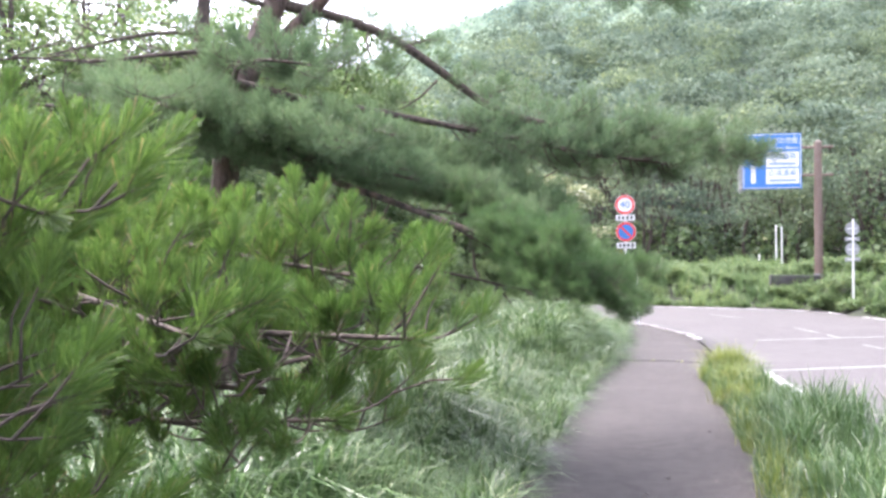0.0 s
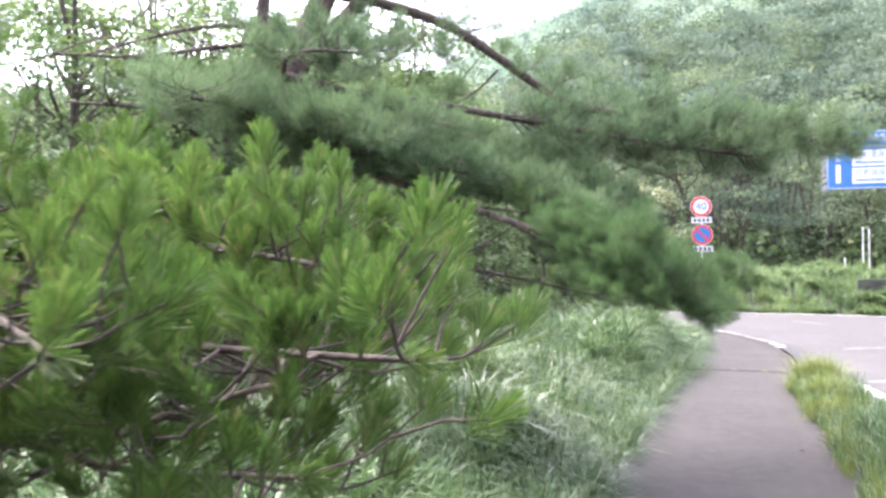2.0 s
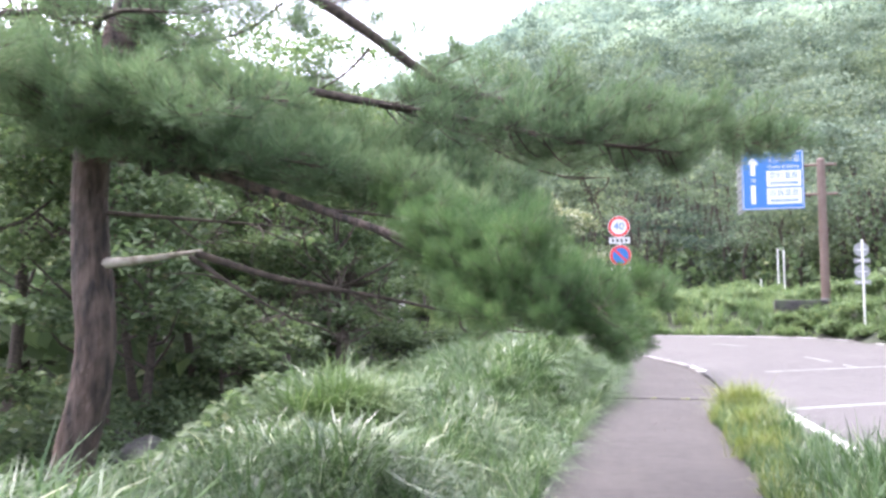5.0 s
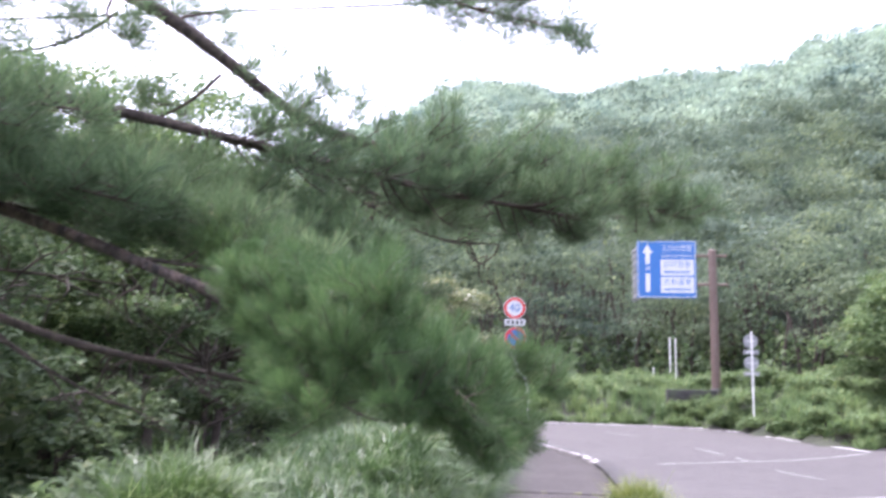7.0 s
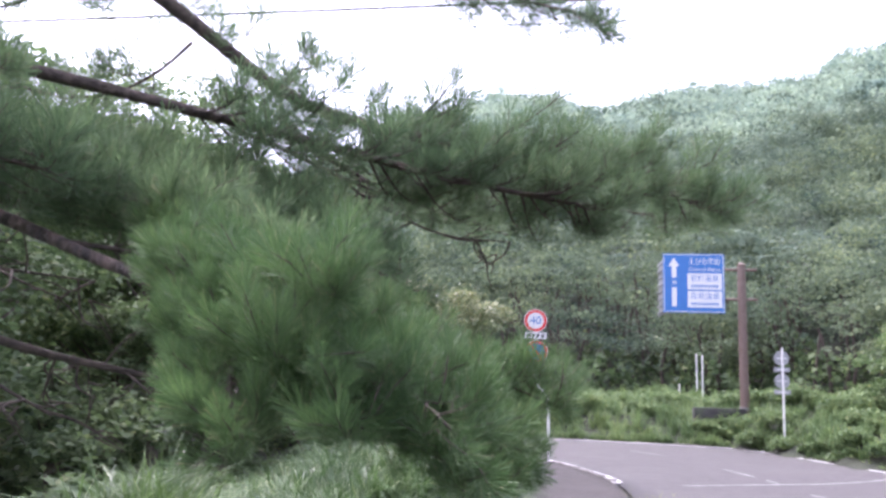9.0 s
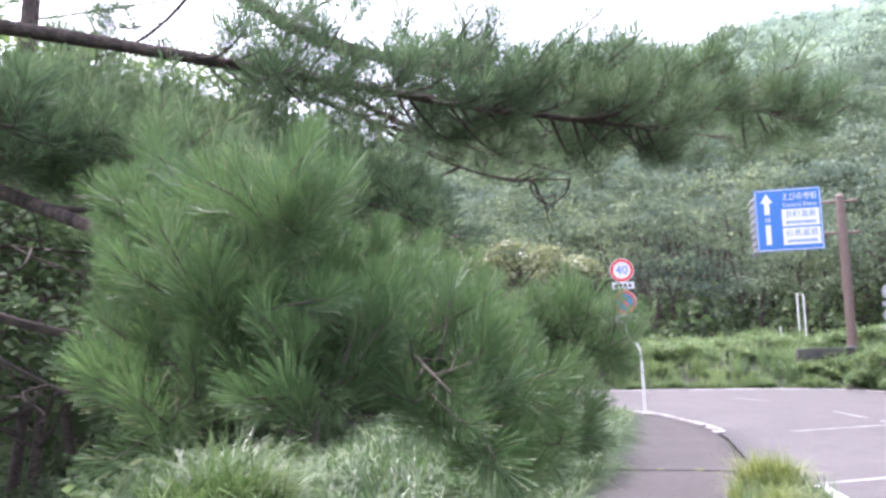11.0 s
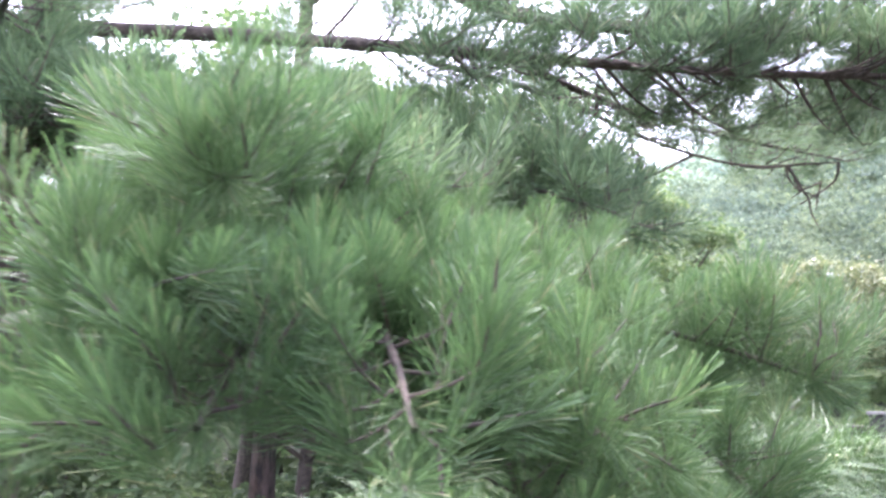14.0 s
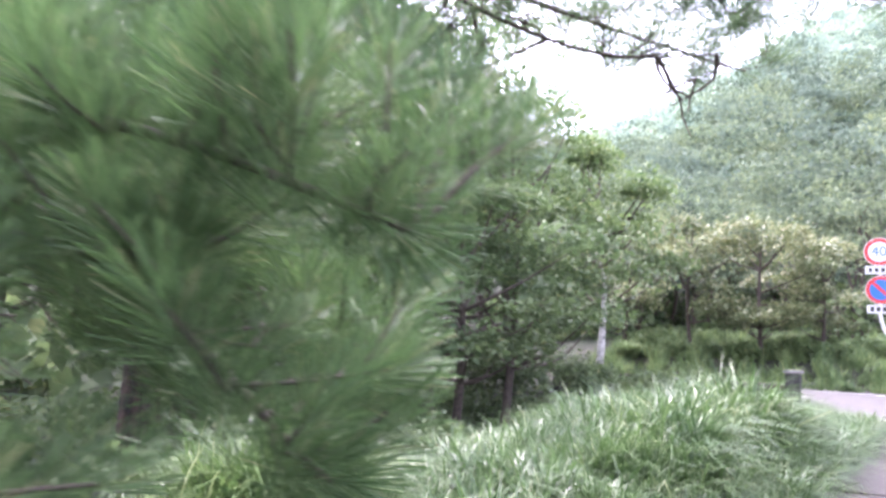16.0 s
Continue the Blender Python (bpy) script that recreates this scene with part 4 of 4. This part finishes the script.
# the nearer pine, whose boughs brush the path
near_pine = tagged(new("pine_tree"), "dense young pine with boughs brushing the path", "tree")
pine_trunk(near_pine, [(-2.95, 0.7, -0.3), (-2.92, 0.7, 1.0), (-2.93, 0.65, 2.2), (-3.05, 0.62, 3.4), (-3.15, 0.6, 4.6)], [0.12, 0.1, 0.085, 0.07, 0.05], r)
for pts, rad, reach, gap in (
        ([(-2.95, 0.7, 1.45), (-2.3, 0.3, 1.5), (-1.7, -0.15, 1.45), (-1.1, -0.45, 1.4), (-0.55, -0.62, 1.4)], 0.022, 0.5, 0.034),
        ([(-2.95, 0.7, 1.2), (-2.4, 0.2, 1.22), (-1.8, -0.2, 1.2), (-1.2, -0.45, 1.18), (-0.7, -0.65, 1.24)], 0.02, 0.45, 0.036),
        ([(-2.85, 0.68, 1.7), (-2.3, 0.4, 1.75), (-1.8, 0.1, 1.68), (-1.3, -0.15, 1.6), (-0.75, -0.35, 1.52)], 0.02, 0.45, 0.034),
        ([(-2.8, 0.66, 1.9), (-2.3, -0.1, 1.82), (-1.75, -0.7, 1.74), (-1.2, -1.1, 1.66), (-0.85, -1.3, 1.6)], 0.018, 0.45, 0.034),
        ([(-2.95, 0.6, 1.3), (-2.5, -0.1, 1.32), (-1.9, -0.8, 1.32), (-1.3, -1.2, 1.36), (-0.9, -1.45, 1.38)], 0.018, 0.45, 0.036),
        ([(-2.9, 0.6, 1.55), (-2.5, -0.1, 1.6), (-1.9, -0.8, 1.58), (-1.3, -1.15, 1.58), (-0.95, -1.35, 1.56)], 0.018, 0.45, 0.036),
        ([(-2.3, 0.3, 1.5), (-1.7, 0.2, 1.52), (-1.2, 0.0, 1.5), (-0.8, -0.1, 1.45)], 0.016, 0.45, 0.036),
        ([(-2.0, 0.05, 1.45), (-1.5, -0.45, 1.48), (-1.15, -0.75, 1.46), (-0.85, -0.95, 1.42)], 0.016, 0.42, 0.038),
        ([(-2.6, 0.1, 1.2), (-2.0, -0.5, 1.16), (-1.4, -0.9, 1.14), (-0.95, -1.15, 1.16)], 0.016, 0.42, 0.04),
        ([(-3.0, 0.65, 1.0), (-2.5, 0.0, 1.02), (-2.1, -0.5, 1.05), (-1.6, -0.8, 1.08)], 0.016, 0.5, 0.045)):
    pine_limb(near_pine, pts, rad, 0.2, reach, gap, r, M_NEEDLE_YOUNG, M_TWIG, BRUSH, up=0.35, droop=0.1, taper=0.6, sub=0.068)
bare_limb(near_pine, [(-2.95, 0.66, 2.6), (-2.0, 0.5, 2.9), (-1.4, 0.4, 3.0)], 0.02, r, M_TWIG, 12, 0.4, 0.1)

for pts in ([(-2.6, 0.4, 1.35), (-1.9, -0.05, 1.3), (-1.3, -0.3, 1.25), (-0.85, -0.5, 1.3)], [(-2.6, 0.3, 1.7), (-1.9, -0.2, 1.6), (-1.4, -0.5, 1.5)], [(-2.6, 0.2, 1.15), (-2.0, -0.3, 1.1), (-1.4, -0.6, 1.12)]):
    bare_limb(near_pine, pts, 0.005, r, M_TWIG, 20, 0.25, 0.2)
rebase(near_pine, (-2.95, 0.7, -0.2), (0, 0.3, 0))
# a taller pine farther back, with a high limb over the path
tall_pine = tagged(new("pine_tree"), "tall pine with a high limb against the sky", "tree")
pine_trunk(tall_pine, [(-8.0, 10.8, -1.0), (-7.9, 10.8, 2), (-7.6, 10.8, 5), (-7.3, 10.7, 8.5)], [0.17, 0.15, 0.12, 0.07], r)
pine_limb(tall_pine, [(-7.5, 10.75, 6.6), (-5.0, 10.3, 6.9), (-3.0, 9.9, 6.6), (-1.9, 9.6, 6.05), (-1.1, 9.5, 5.6), (0.1, 9.4, 5.2)], 0.05, 0.7, 0.95, 0.045, r, M_NEEDLE_FAR, M_BARK, TUFTS_THIN, 1.4, fill=1.2, droop=0.2, tilt=(-0.6, 0.7))
pine_limb(tall_pine, [(-7.8, 10.8, 3.4), (-6.8, 10.2, 3.5), (-5.8, 9.6, 3.3)], 0.04, 0.2, 0.8, 0.12, r, M_NEEDLE_FAR, M_BARK, TUFTS_THIN, 1.2)
pine_limb(tall_pine, [(-7.7, 10.8, 4.8), (-6.7, 10.3, 5.0), (-5.6, 10.0, 4.7)], 0.04, 0.2, 0.8, 0.12, r, M_NEEDLE_FAR, M_BARK, TUFTS_THIN, 1.2)

rebase(tall_pine, (-8.0, 10.8, -0.8))

# ---- the dim wood in the hollow ----
r = np.random.default_rng(41)
for x, y, h, s, mat, dens in (
        (-7.2, 10.5, 4.6, 1.9, M_LEAF_DIM, 16), (-9.5, 13, 6.2, 2.4, M_LEAF, 18), (-5.8, 14.5, 4.3, 1.8, M_LEAF_DIM, 18), (-8.0, 17.5, 8.4, 2.7, M_LEAF, 28),
        (-11.5, 17, 7.2, 2.8, M_LEAF, 18), (-7.6, 19.6, 7.4, 2.6, M_LEAF, 28), (-12.5, 23, 10.4, 3.2, M_LEAF, 20), (-16, 19, 9, 3.4, M_LEAF, 18),
        (-11, 8, 5.2, 2.4, M_LEAF_DIM, 16), (-7.6, 7.0, 3.0, 1.6, M_LEAF_DIM, 16), (-14, 12.5, 7.5, 3.0, M_LEAF, 18), (-8.5, 4.0, 4.4, 2.2, M_LEAF_DIM, 16),
        (-10.5, 20.5, 10.4, 3.0, M_LEAF, 24), (-9.6, 24, 9.8, 2.9, M_LEAF, 22), (-13.5, 15.5, 11.2, 3.2, M_LEAF, 24), (-8.6, 11.5, 7.0, 2.3, M_LEAF, 22), (-10.5, 9.8, 8.5, 2.6, M_LEAF, 22), (-17.5, 22.5, 12.5, 3.8, M_LEAF, 24), (-13.5, 27.5, 10, 3.2, M_LEAF, 22), (-19, 26, 10, 4.0, M_LEAF, 20), (-15.5, 31, 9.0, 3.6, M_LEAF, 20), (-6.6, 11.8, 2.2, 1.3, M_LEAF_DIM, 12), (-6.4, 3.0, 2.4, 1.3, M_LEAF_DIM, 12), (-9.6, 18.2, 8.0, 2.9, M_LEAF, 38), (-12.2, 20.8, 9.2, 3.2, M_LEAF, 36)):
    broad_tree("tree", x, y, h, s, 0.075, mat, "leafy broadleaf tree in the dim hollow", r, dens, 420, trunk=0.035 + 0.011 * h)
broad_tree("birch_tree", -8.4, 27.0, 7.6, 2.2, 0.09, M_LEAF, "slender pale-barked tree beside the hollow wall", r, 24, 300, M_BIRCH, 0.12, 0.42, lean=(-0.5, 0.1))
for x, y, h, s in ((-5.6, 35.5, 5.2, 2.4), (-8.3, 36.5, 5.6, 2.6), (-11.5, 38, 6.0, 2.8), (-3.9, 37.5, 4.4, 2.2)):
    broad_tree("tree", x, y, h, s, 0.11, M_LEAF_DRY, "pale flowering tree beyond the road bend", r, 18, 300, trunk=0.09, low=0.25)
for x, y, h, s in ((11.0, 30.8, 4.2, 2.2), (12.4, 32.5, 4.6, 2.5), (14.6, 30.0, 5.0, 2.6), (13.6, 35, 5.4, 2.8)):
    broad_tree("tree", x, y, h, s, 0.085, M_LEAF, "round leafy tree on the far bank", r, 26, 520, trunk=0.09, low=0.15)


def bush(name, x, y, q, mat, label, leafsize, r, per=260):
    z0 = float(land(x, y))
    cs = np.array([[r.normal(0, q * 0.4), r.normal(0, q * 0.4), q * r.uniform(0.25, 0.6)] for _ in range(5)])
    top = mesh_from(name, *clumps(cs, np.full(5, q * 0.55), per, leafsize, r, 0.4, 0.8), mat)
    top.location = (x, y, z0)
    return tagged(top, label, "bush", "bushes")


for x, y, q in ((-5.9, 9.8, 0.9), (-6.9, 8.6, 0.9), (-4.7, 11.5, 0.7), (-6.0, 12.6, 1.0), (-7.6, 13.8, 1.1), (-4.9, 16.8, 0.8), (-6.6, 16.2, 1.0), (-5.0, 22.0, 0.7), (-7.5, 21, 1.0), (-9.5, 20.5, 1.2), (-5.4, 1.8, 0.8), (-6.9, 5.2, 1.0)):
    bush("bush", x, y, q, M_LEAF_DIM, "leafy undergrowth bush in the hollow, shade painted into its colour", 0.05, r, 600)
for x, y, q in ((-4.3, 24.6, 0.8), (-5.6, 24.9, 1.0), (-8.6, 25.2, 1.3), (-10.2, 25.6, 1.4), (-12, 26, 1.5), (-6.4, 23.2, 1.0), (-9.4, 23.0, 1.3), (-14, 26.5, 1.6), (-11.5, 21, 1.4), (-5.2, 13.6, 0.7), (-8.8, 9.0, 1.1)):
    bush("bush", x, y, q, M_LEAF_DIM, "leafy undergrowth bush in the hollow, shade painted into its colour", 0.085, r, 420)
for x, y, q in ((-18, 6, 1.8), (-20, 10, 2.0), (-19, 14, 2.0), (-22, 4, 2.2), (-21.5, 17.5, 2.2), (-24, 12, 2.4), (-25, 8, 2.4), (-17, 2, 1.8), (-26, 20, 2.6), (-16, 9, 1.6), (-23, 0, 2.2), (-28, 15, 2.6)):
    bush("bush", x, y, q, M_LEAF_DIM, "leafy undergrowth bush in the hollow, shade painted into its colour", 0.2, r, 300)
for k in range(60):
    x = -11 + 0.4 * k + r.uniform(-0.3, 0.3)
    bush("bush", x, float(bank_edge(x)) + r.uniform(1.6, 7.5), r.uniform(0.5, 0.95), M_GRASS_FAR, "rounded green bush on the roadside bank", 0.07, r, 330)

for k in range(22):
    x = 4.6 + 0.26 * k + r.uniform(-0.15, 0.15)
    bush("bush", x, float(bank_edge(x)) + r.uniform(0.5, 1.7), r.uniform(0.35, 0.65), M_GRASS_FAR, "low round bush at the foot of the roadside bank", 0.06, r, 300)


n = 60000
hx, hy = -4.1 - 14 * r.random(n) ** 1.4, r.triangular(-9, 8, 27, n)
hz = land(hx, hy) + 0.02 + 0.75 * r.random(n) ** 2 * (0.6 + 0.4 * np.sin(hx * 1.7 + hy))
tagged(mesh_from("undergrowth", *leaf_cards(np.stack([hx, hy, hz], 1), 0.085 * r.uniform(0.5, 1.3, n) * (1 + 0.7 * smooth(-6, -10, hx)), r, 0.3), M_LEAF_DIM), "low leafy undergrowth covering the hollow floor, shade painted into its colour", "undergrowth", kind="stuff")


# rocks under the pine
def rock(x, y, z, q, r):
    bm = bmesh.new()
    bmesh.ops.create_icosphere(bm, subdivisions=3, radius=1)
    for v in bm.verts:
        k = 1 + 0.35 * noise.noise(v.co * 1.3 + Vector((x, y, 0))) + 0.12 * noise.noise(v.co * 4)
        v.co = Vector((v.co.x * q * k, v.co.y * q * 0.8 * k, v.co.z * q * 0.65 * k))
    ob = part("rock", bm, M_ROCK, smooth=False)
    ob.location = (x, y, z)
    return tagged(ob, "grey mossy boulder lying below the pine", "rock", "rocks")


for x, y, q in ((-6.03, 9.00, 0.42), (-7.3, 11.2, 0.6)):
    rock(x, y, float(land(x, y)) + q * 0.5, q, r)


# ---- signs and posts ----
def disc(cx, cy, cz, rad, thick=0.004, n=40, bm=None):
    return cyl((cx, cy + thick / 2, cz), (cx, cy - thick / 2, cz), rad, n=n, bm=bm)


def ring(cx, cy, cz, r0, r1, n=48):
    bm = bmesh.new()
    loops = []
    for rad in (r0, r1):
        loops.append([bm.verts.new((cx + rad * math.cos(a), cy, cz + rad * math.sin(a))) for a in np.linspace(0, 2 * np.pi, n, endpoint=False)])
    for i in range(n):
        bm.faces.new((loops[0][i], loops[0][(i + 1) % n], loops[1][(i + 1) % n], loops[1][i]))
    return bm


def letters(text, size, x, y, z, mat, parent, name="lettering", width=None):
    """Flat lettering that faces -y, centred."""
    cu = bpy.data.curves.new(name, "FONT")
    cu.body, cu.size, cu.align_x, cu.align_y = text, size, "CENTER", "CENTER"
    tmp = bpy.data.objects.new(name, cu)
    scene.collection.objects.link(tmp)
    bpy.context.view_layer.update()
    me = bpy.data.meshes.new_from_object(tmp.evaluated_get(bpy.context.evaluated_depsgraph_get()))
    bpy.data.objects.remove(tmp)
    me.materials.clear()
    me.materials.append(mat)
    ob = new(name, me)
    ob.parent = parent
    ob.matrix_basis = pose(x, y, z, 90)
    if width and len(me.vertices):
        xs_ = [v.co.x for v in me.vertices]
        ob.scale.x = width / (max(xs_) - min(xs_))
    return ob


def bars(x, y, z, count, w, h, gap, mat, parent):
    first = None
    for k in range(count):
        at = pose(x + (k - (count - 1) / 2) * gap, y, z)
        ob = part("character", box(0, 0, 0, w, 0.002, h), mat, parent) if first is None else new("character", first.data)
        first = first or ob
        ob.parent, ob.matrix_basis = parent, at


sign_post = tagged(new("traffic_sign"), "white cranked post with a speed sign and a no-parking sign", "sign")
post = spline([(-0.72, 24.2, 0.1), (-0.73, 24.2, 0.9), (-0.75, 24.2, 1.55), (-0.80, 24.2, 1.85), (-1.0, 24.2, 2.08), (-1.07, 24.2, 2.3), (-1.08, 24.2, 3.0), (-1.09, 24.2, 4.05)], 60)
mesh_from("post", *tube(post, 0.036, 14), M_POLEW, sign_post, smooth=True)
part("post_cap", cyl((-1.09, 24.2, 4.04), (-1.09, 24.2, 4.07), 0.04, 0.03), M_POLEW, sign_post)
part("speed_plate", disc(-1.1, 24.14, 3.78, 0.3, 0.006), M_WHITE, sign_post)
part("red_ring", ring(-1.1, 24.134, 3.78, 0.215, 0.285), M_RED, sign_post)
letters("40", 0.3, -1.1, 24.133, 3.78, M_BLUE, sign_post, "speed_number", 0.29)
part("plate", box(-1.09, 24.14, 3.39, 0.56, 0.006, 0.17, 0.002), M_WHITE, sign_post)
bars(-1.09, 24.135, 3.39, 4, 0.07, 0.09, 0.12, M_CABLE, sign_post)
part("parking_plate", disc(-1.07, 24.14, 2.97, 0.3, 0.006), M_WHITE, sign_post)
part("blue_disc", disc(-1.07, 24.136, 2.97, 0.225, 0.003), M_BLUE, sign_post)
part("red_ring", ring(-1.07, 24.132, 2.97, 0.222, 0.288), M_RED, sign_post)
bm = box(0, 0, 0, 0.06, 0.002, 0.46)
bar = part("red_bar", bm, M_RED, sign_post)
bar.matrix_basis = pose(-1.07, 24.131, 2.97, 0, -45)
part("plate", box(-1.06, 24.14, 2.56, 0.56, 0.006, 0.17, 0.002), M_WHITE, sign_post)
bars(-1.06, 24.135, 2.56, 4, 0.08, 0.1, 0.12, M_CABLE, sign_post)
for z in (3.78, 3.39, 2.97, 2.56):
    part("clamp", box(-1.08, 24.17, z, 0.12, 0.06, 0.03, 0.004), M_SIGNBACK, sign_post)
tagged(part("footing", box(-0.72, 24.2, 0.16, 0.34, 0.34, 0.1, 0.02), M_KERB), "pale concrete footing round the sign post", "footing")

# blue guide sign on a brown pole
guide = tagged(new("guide_sign"), "large blue road guide sign on a brown pole", "sign")
guide.location = (5.95, 34.0, 1.2)
part("pole", cyl((0, 0, 0), (0, 0, 5.8), 0.165, 0.145, 20), M_POLEB, guide, smooth=False)
part("pole_cap", cyl((0, 0, 5.79), (0, 0, 5.86), 0.16, 0.06, 20), M_POLEB, guide)
part("base_collar", cyl((0, 0, 0.5), (0, 0, 0.62), 0.2, n=20), M_KERB, guide)
for z in (4.5, 5.6):
    part("arm", cyl((0.55, 0, z), (-2.6, 0.02, z), 0.055, n=12), M_POLEB, guide)
board = part("board", box(-1.72, -0.12, 5.07, 2.2, 0.04, 2.2, 0.012), M_BLUE, guide)
Y0 = -0.145
part("border", box(-1.72, Y0, 6.13, 2.1, 0.002, 0.022), M_WHITE, board)
part("border", box(-1.72, Y0, 4.01, 2.1, 0.002, 0.022), M_WHITE, board)
part("border", box(-2.78, Y0, 5.07, 0.022, 0.002, 2.1), M_WHITE, board)
part("border", box(-0.66, Y0, 5.07, 0.022, 0.002, 2.1), M_WHITE, board)
cx = -2.42
part("arrow_shaft", box(cx, Y0, 4.55, 0.17, 0.002, 0.7), M_WHITE, board)
bm = box(cx, Y0, 5.48, 0.17, 0.002, 0.42)
vv = [bm.verts.new(p) for p in ((cx - 0.2, Y0, 5.69), (cx + 0.2, Y0, 5.69), (cx, Y0, 6.02))]
bm.faces.new(vv)
part("arrow", bm, M_WHITE, board)
letters("30", 0.2, cx, Y0 - 0.002, 5.08, M_WHITE, board)
letters("えびの市街", 0.3, -1.33, Y0 - 0.002, 5.86, M_WHITE, board, width=1.12)
letters("Central Ebino", 0.19, -1.33, Y0 - 0.002, 5.58, M_WHITE, board, width=1.12)
for z, text in ((5.13, "京町温泉"), (4.47, "白鳥温泉")):
    part("panel", box(-1.33, Y0, z, 1.22, 0.004, 0.6, 0), M_WHITE, board)
    letters(text, 0.27, -1.33, Y0 - 0.006, z + 0.1, M_BLUE, board, width=1.02)
    bars(-1.33, Y0 - 0.004, z - 0.17, 11, 0.06, 0.1, 0.09, M_BLUE, board)
rear = part("rear_board", box(0, 0, 0, 1.9, 0.03, 2.14, 0.01), M_SIGNBACK, guide, "ribbed grey back of a second board")
rear.matrix_basis = pose(-2.70, 0.98, 5.07, 0, 0, -85)
for k in range(8):
    part("rib", box(-0.0, -0.04, -0.95 + 0.27 * k, 1.86, 0.06, 0.07, 0.01), M_SIGNBACK, rear)

# sign post seen from behind on the bank
back_sign = tagged(new("traffic_sign"), "white post with grey backs of road signs", "sign")
back_sign.location = (6.45, 30.4, 0.35)
part("post", cyl((0, 0, 0), (0.02, 0, 3.35), 0.036, n=14), M_POLEW, back_sign)
for z, rad in ((3.02, 0.235), (2.3, 0.235)):
    part("sign_disc", disc(0, 0.06, z, rad, 0.008), M_SIGNBACK, back_sign)
for z in (2.66, 1.95):
    part("plate", box(0, 0.06, z, 0.49, 0.008, 0.15, 0.002), M_SIGNBACK, back_sign)
for z in (3.02, 2.66, 2.3, 1.95):
    part("clamp", box(0, 0.03, z, 0.3, 0.03, 0.03, 0.004), M_POLEW, back_sign)

# thin marker posts at the wood edge
for x, y, h in ((5.35, 41.8, 2.1), (5.62, 41.9, 2.05), (4.55, 41.5, 0.7)):
    z0 = float(land(x, y))
    mk = tagged(new("marker_post"), "thin white marker post among the weeds", "post", "marker posts")
    mk.location = (x, y, z0 - 0.1)
    part("post", cyl((0, 0, 0), (0, 0, h + 0.1), 0.036, n=12), M_POLEW, mk)
    part("post_cap", cyl((0, 0, h + 0.1), (0, 0, h + 0.16), 0.04, 0.016, n=12), M_POLEW, mk)

# dark stone box in the bank
tagged(part("stone_wall", box(5.0, 33.7, float(land(5.0, 33.7)) + 0.3, 1.8, 0.5, 0.6, 0.06), M_ROCK), "dark low stone wall among the bank weeds", "wall")

# parapet at the bend, rails in front of the hollow
parapet = tagged(new("parapet"), "low weathered concrete parapet beside the hollow", "parapet")
part("end_post", box(-2.95, 25.1, 0.46, 0.32, 0.32, 1.3, 0.02), M_ROCK, parapet)
part("cap", box(-2.95, 25.1, 1.14, 0.4, 0.4, 0.07, 0.015), M_CONC, parapet)
b = part("low_wall", box(0, 0, 0, 6.6, 0.3, 1.86, 0.03), M_ROCK, parapet, "dark mossy retaining wall")
b.matrix_basis = pose(-6.3, 25.9, -0.17, 0, 0, -13.2)
b = part("coping", box(0, 0, 0, 6.6, 0.36, 0.08, 0.015), M_DARKWOOD, parapet)
b.matrix_basis = pose(-6.3, 25.9, 0.8, 0, 0, -13.2)

# concrete rail end and orange marker on the right
rail = tagged(new("concrete_railing"), "short grey concrete railing at the side road", "railing")
rail.location = (9.75, 25.4, 0.14)
for z in (0.18, 0.5, 0.82):
    part("beam", box(1.1, 0, z, 2.4, 0.2, 0.14, 0.02), M_CONC, rail)
for x in (0.0, 0.75, 1.5, 2.25):
    part("post", box(x, 0.02, 0.45, 0.22, 0.22, 1.0, 0.02), M_CONC, rail)
M_ORANGE = plain("orange_plastic", (0.75, 0.25, 0.03), 0.5)
mk = tagged(new("delineator"), "small orange reflector post by the railing", "post")
mk.location = (9.35, 25.2, 0.14)
part("post", cyl((0, 0, 0), (0, 0, 0.75), 0.035, n=12), M_POLEW, mk)
part("reflector", cyl((0, -0.03, 0.85), (0, 0.03, 0.85), 0.1, n=20), M_ORANGE, mk)

# house half hidden on the hill foot
house = tagged(new("house"), "small pale house half hidden by trees", "house")
house.location = (-7.2, 48.5, 5.6)
part("wall", box(0, 0, 0.4, 1.3, 1.4, 2.4, 0.02), M_CONC, house)
bm = bmesh.new()
vs3 = [bm.verts.new(p) for p in ((-0.8, -0.9, 1.6), (0.8, -0.9, 1.6), (0.8, 0.9, 1.6), (-0.8, 0.9, 1.6), (-0.8, 0, 2.0), (0.8, 0, 2.0))]
for f in ((0, 1, 5, 4), (3, 4, 5, 2), (0, 4, 3), (1, 2, 5), (0, 3, 2, 1)):
    bm.faces.new([vs3[i] for i in f])
part("roof", bm, M_ROOF, house)
part("window", box(0.1, -0.71, 0.9, 0.6, 0.04, 0.6, 0.01), M_CABLE, house)

# overhead cables
for z, y, sag in ((10.95, 20.0, 0.25), (10.5, 20.3, 0.2)):
    xs_ = np.linspace(-25, 30, 30)
    pts = np.stack([xs_, y + 0.05 * xs_, z + 0.03 * xs_ + sag * ((xs_ / 27) ** 2 - 1)], 1)
    tagged(mesh_from("cable", *tube(pts, 0.032 if sag > 0.22 else 0.014, 6), M_CABLE), "thin black overhead cable against the sky", "cable", "overhead cables")
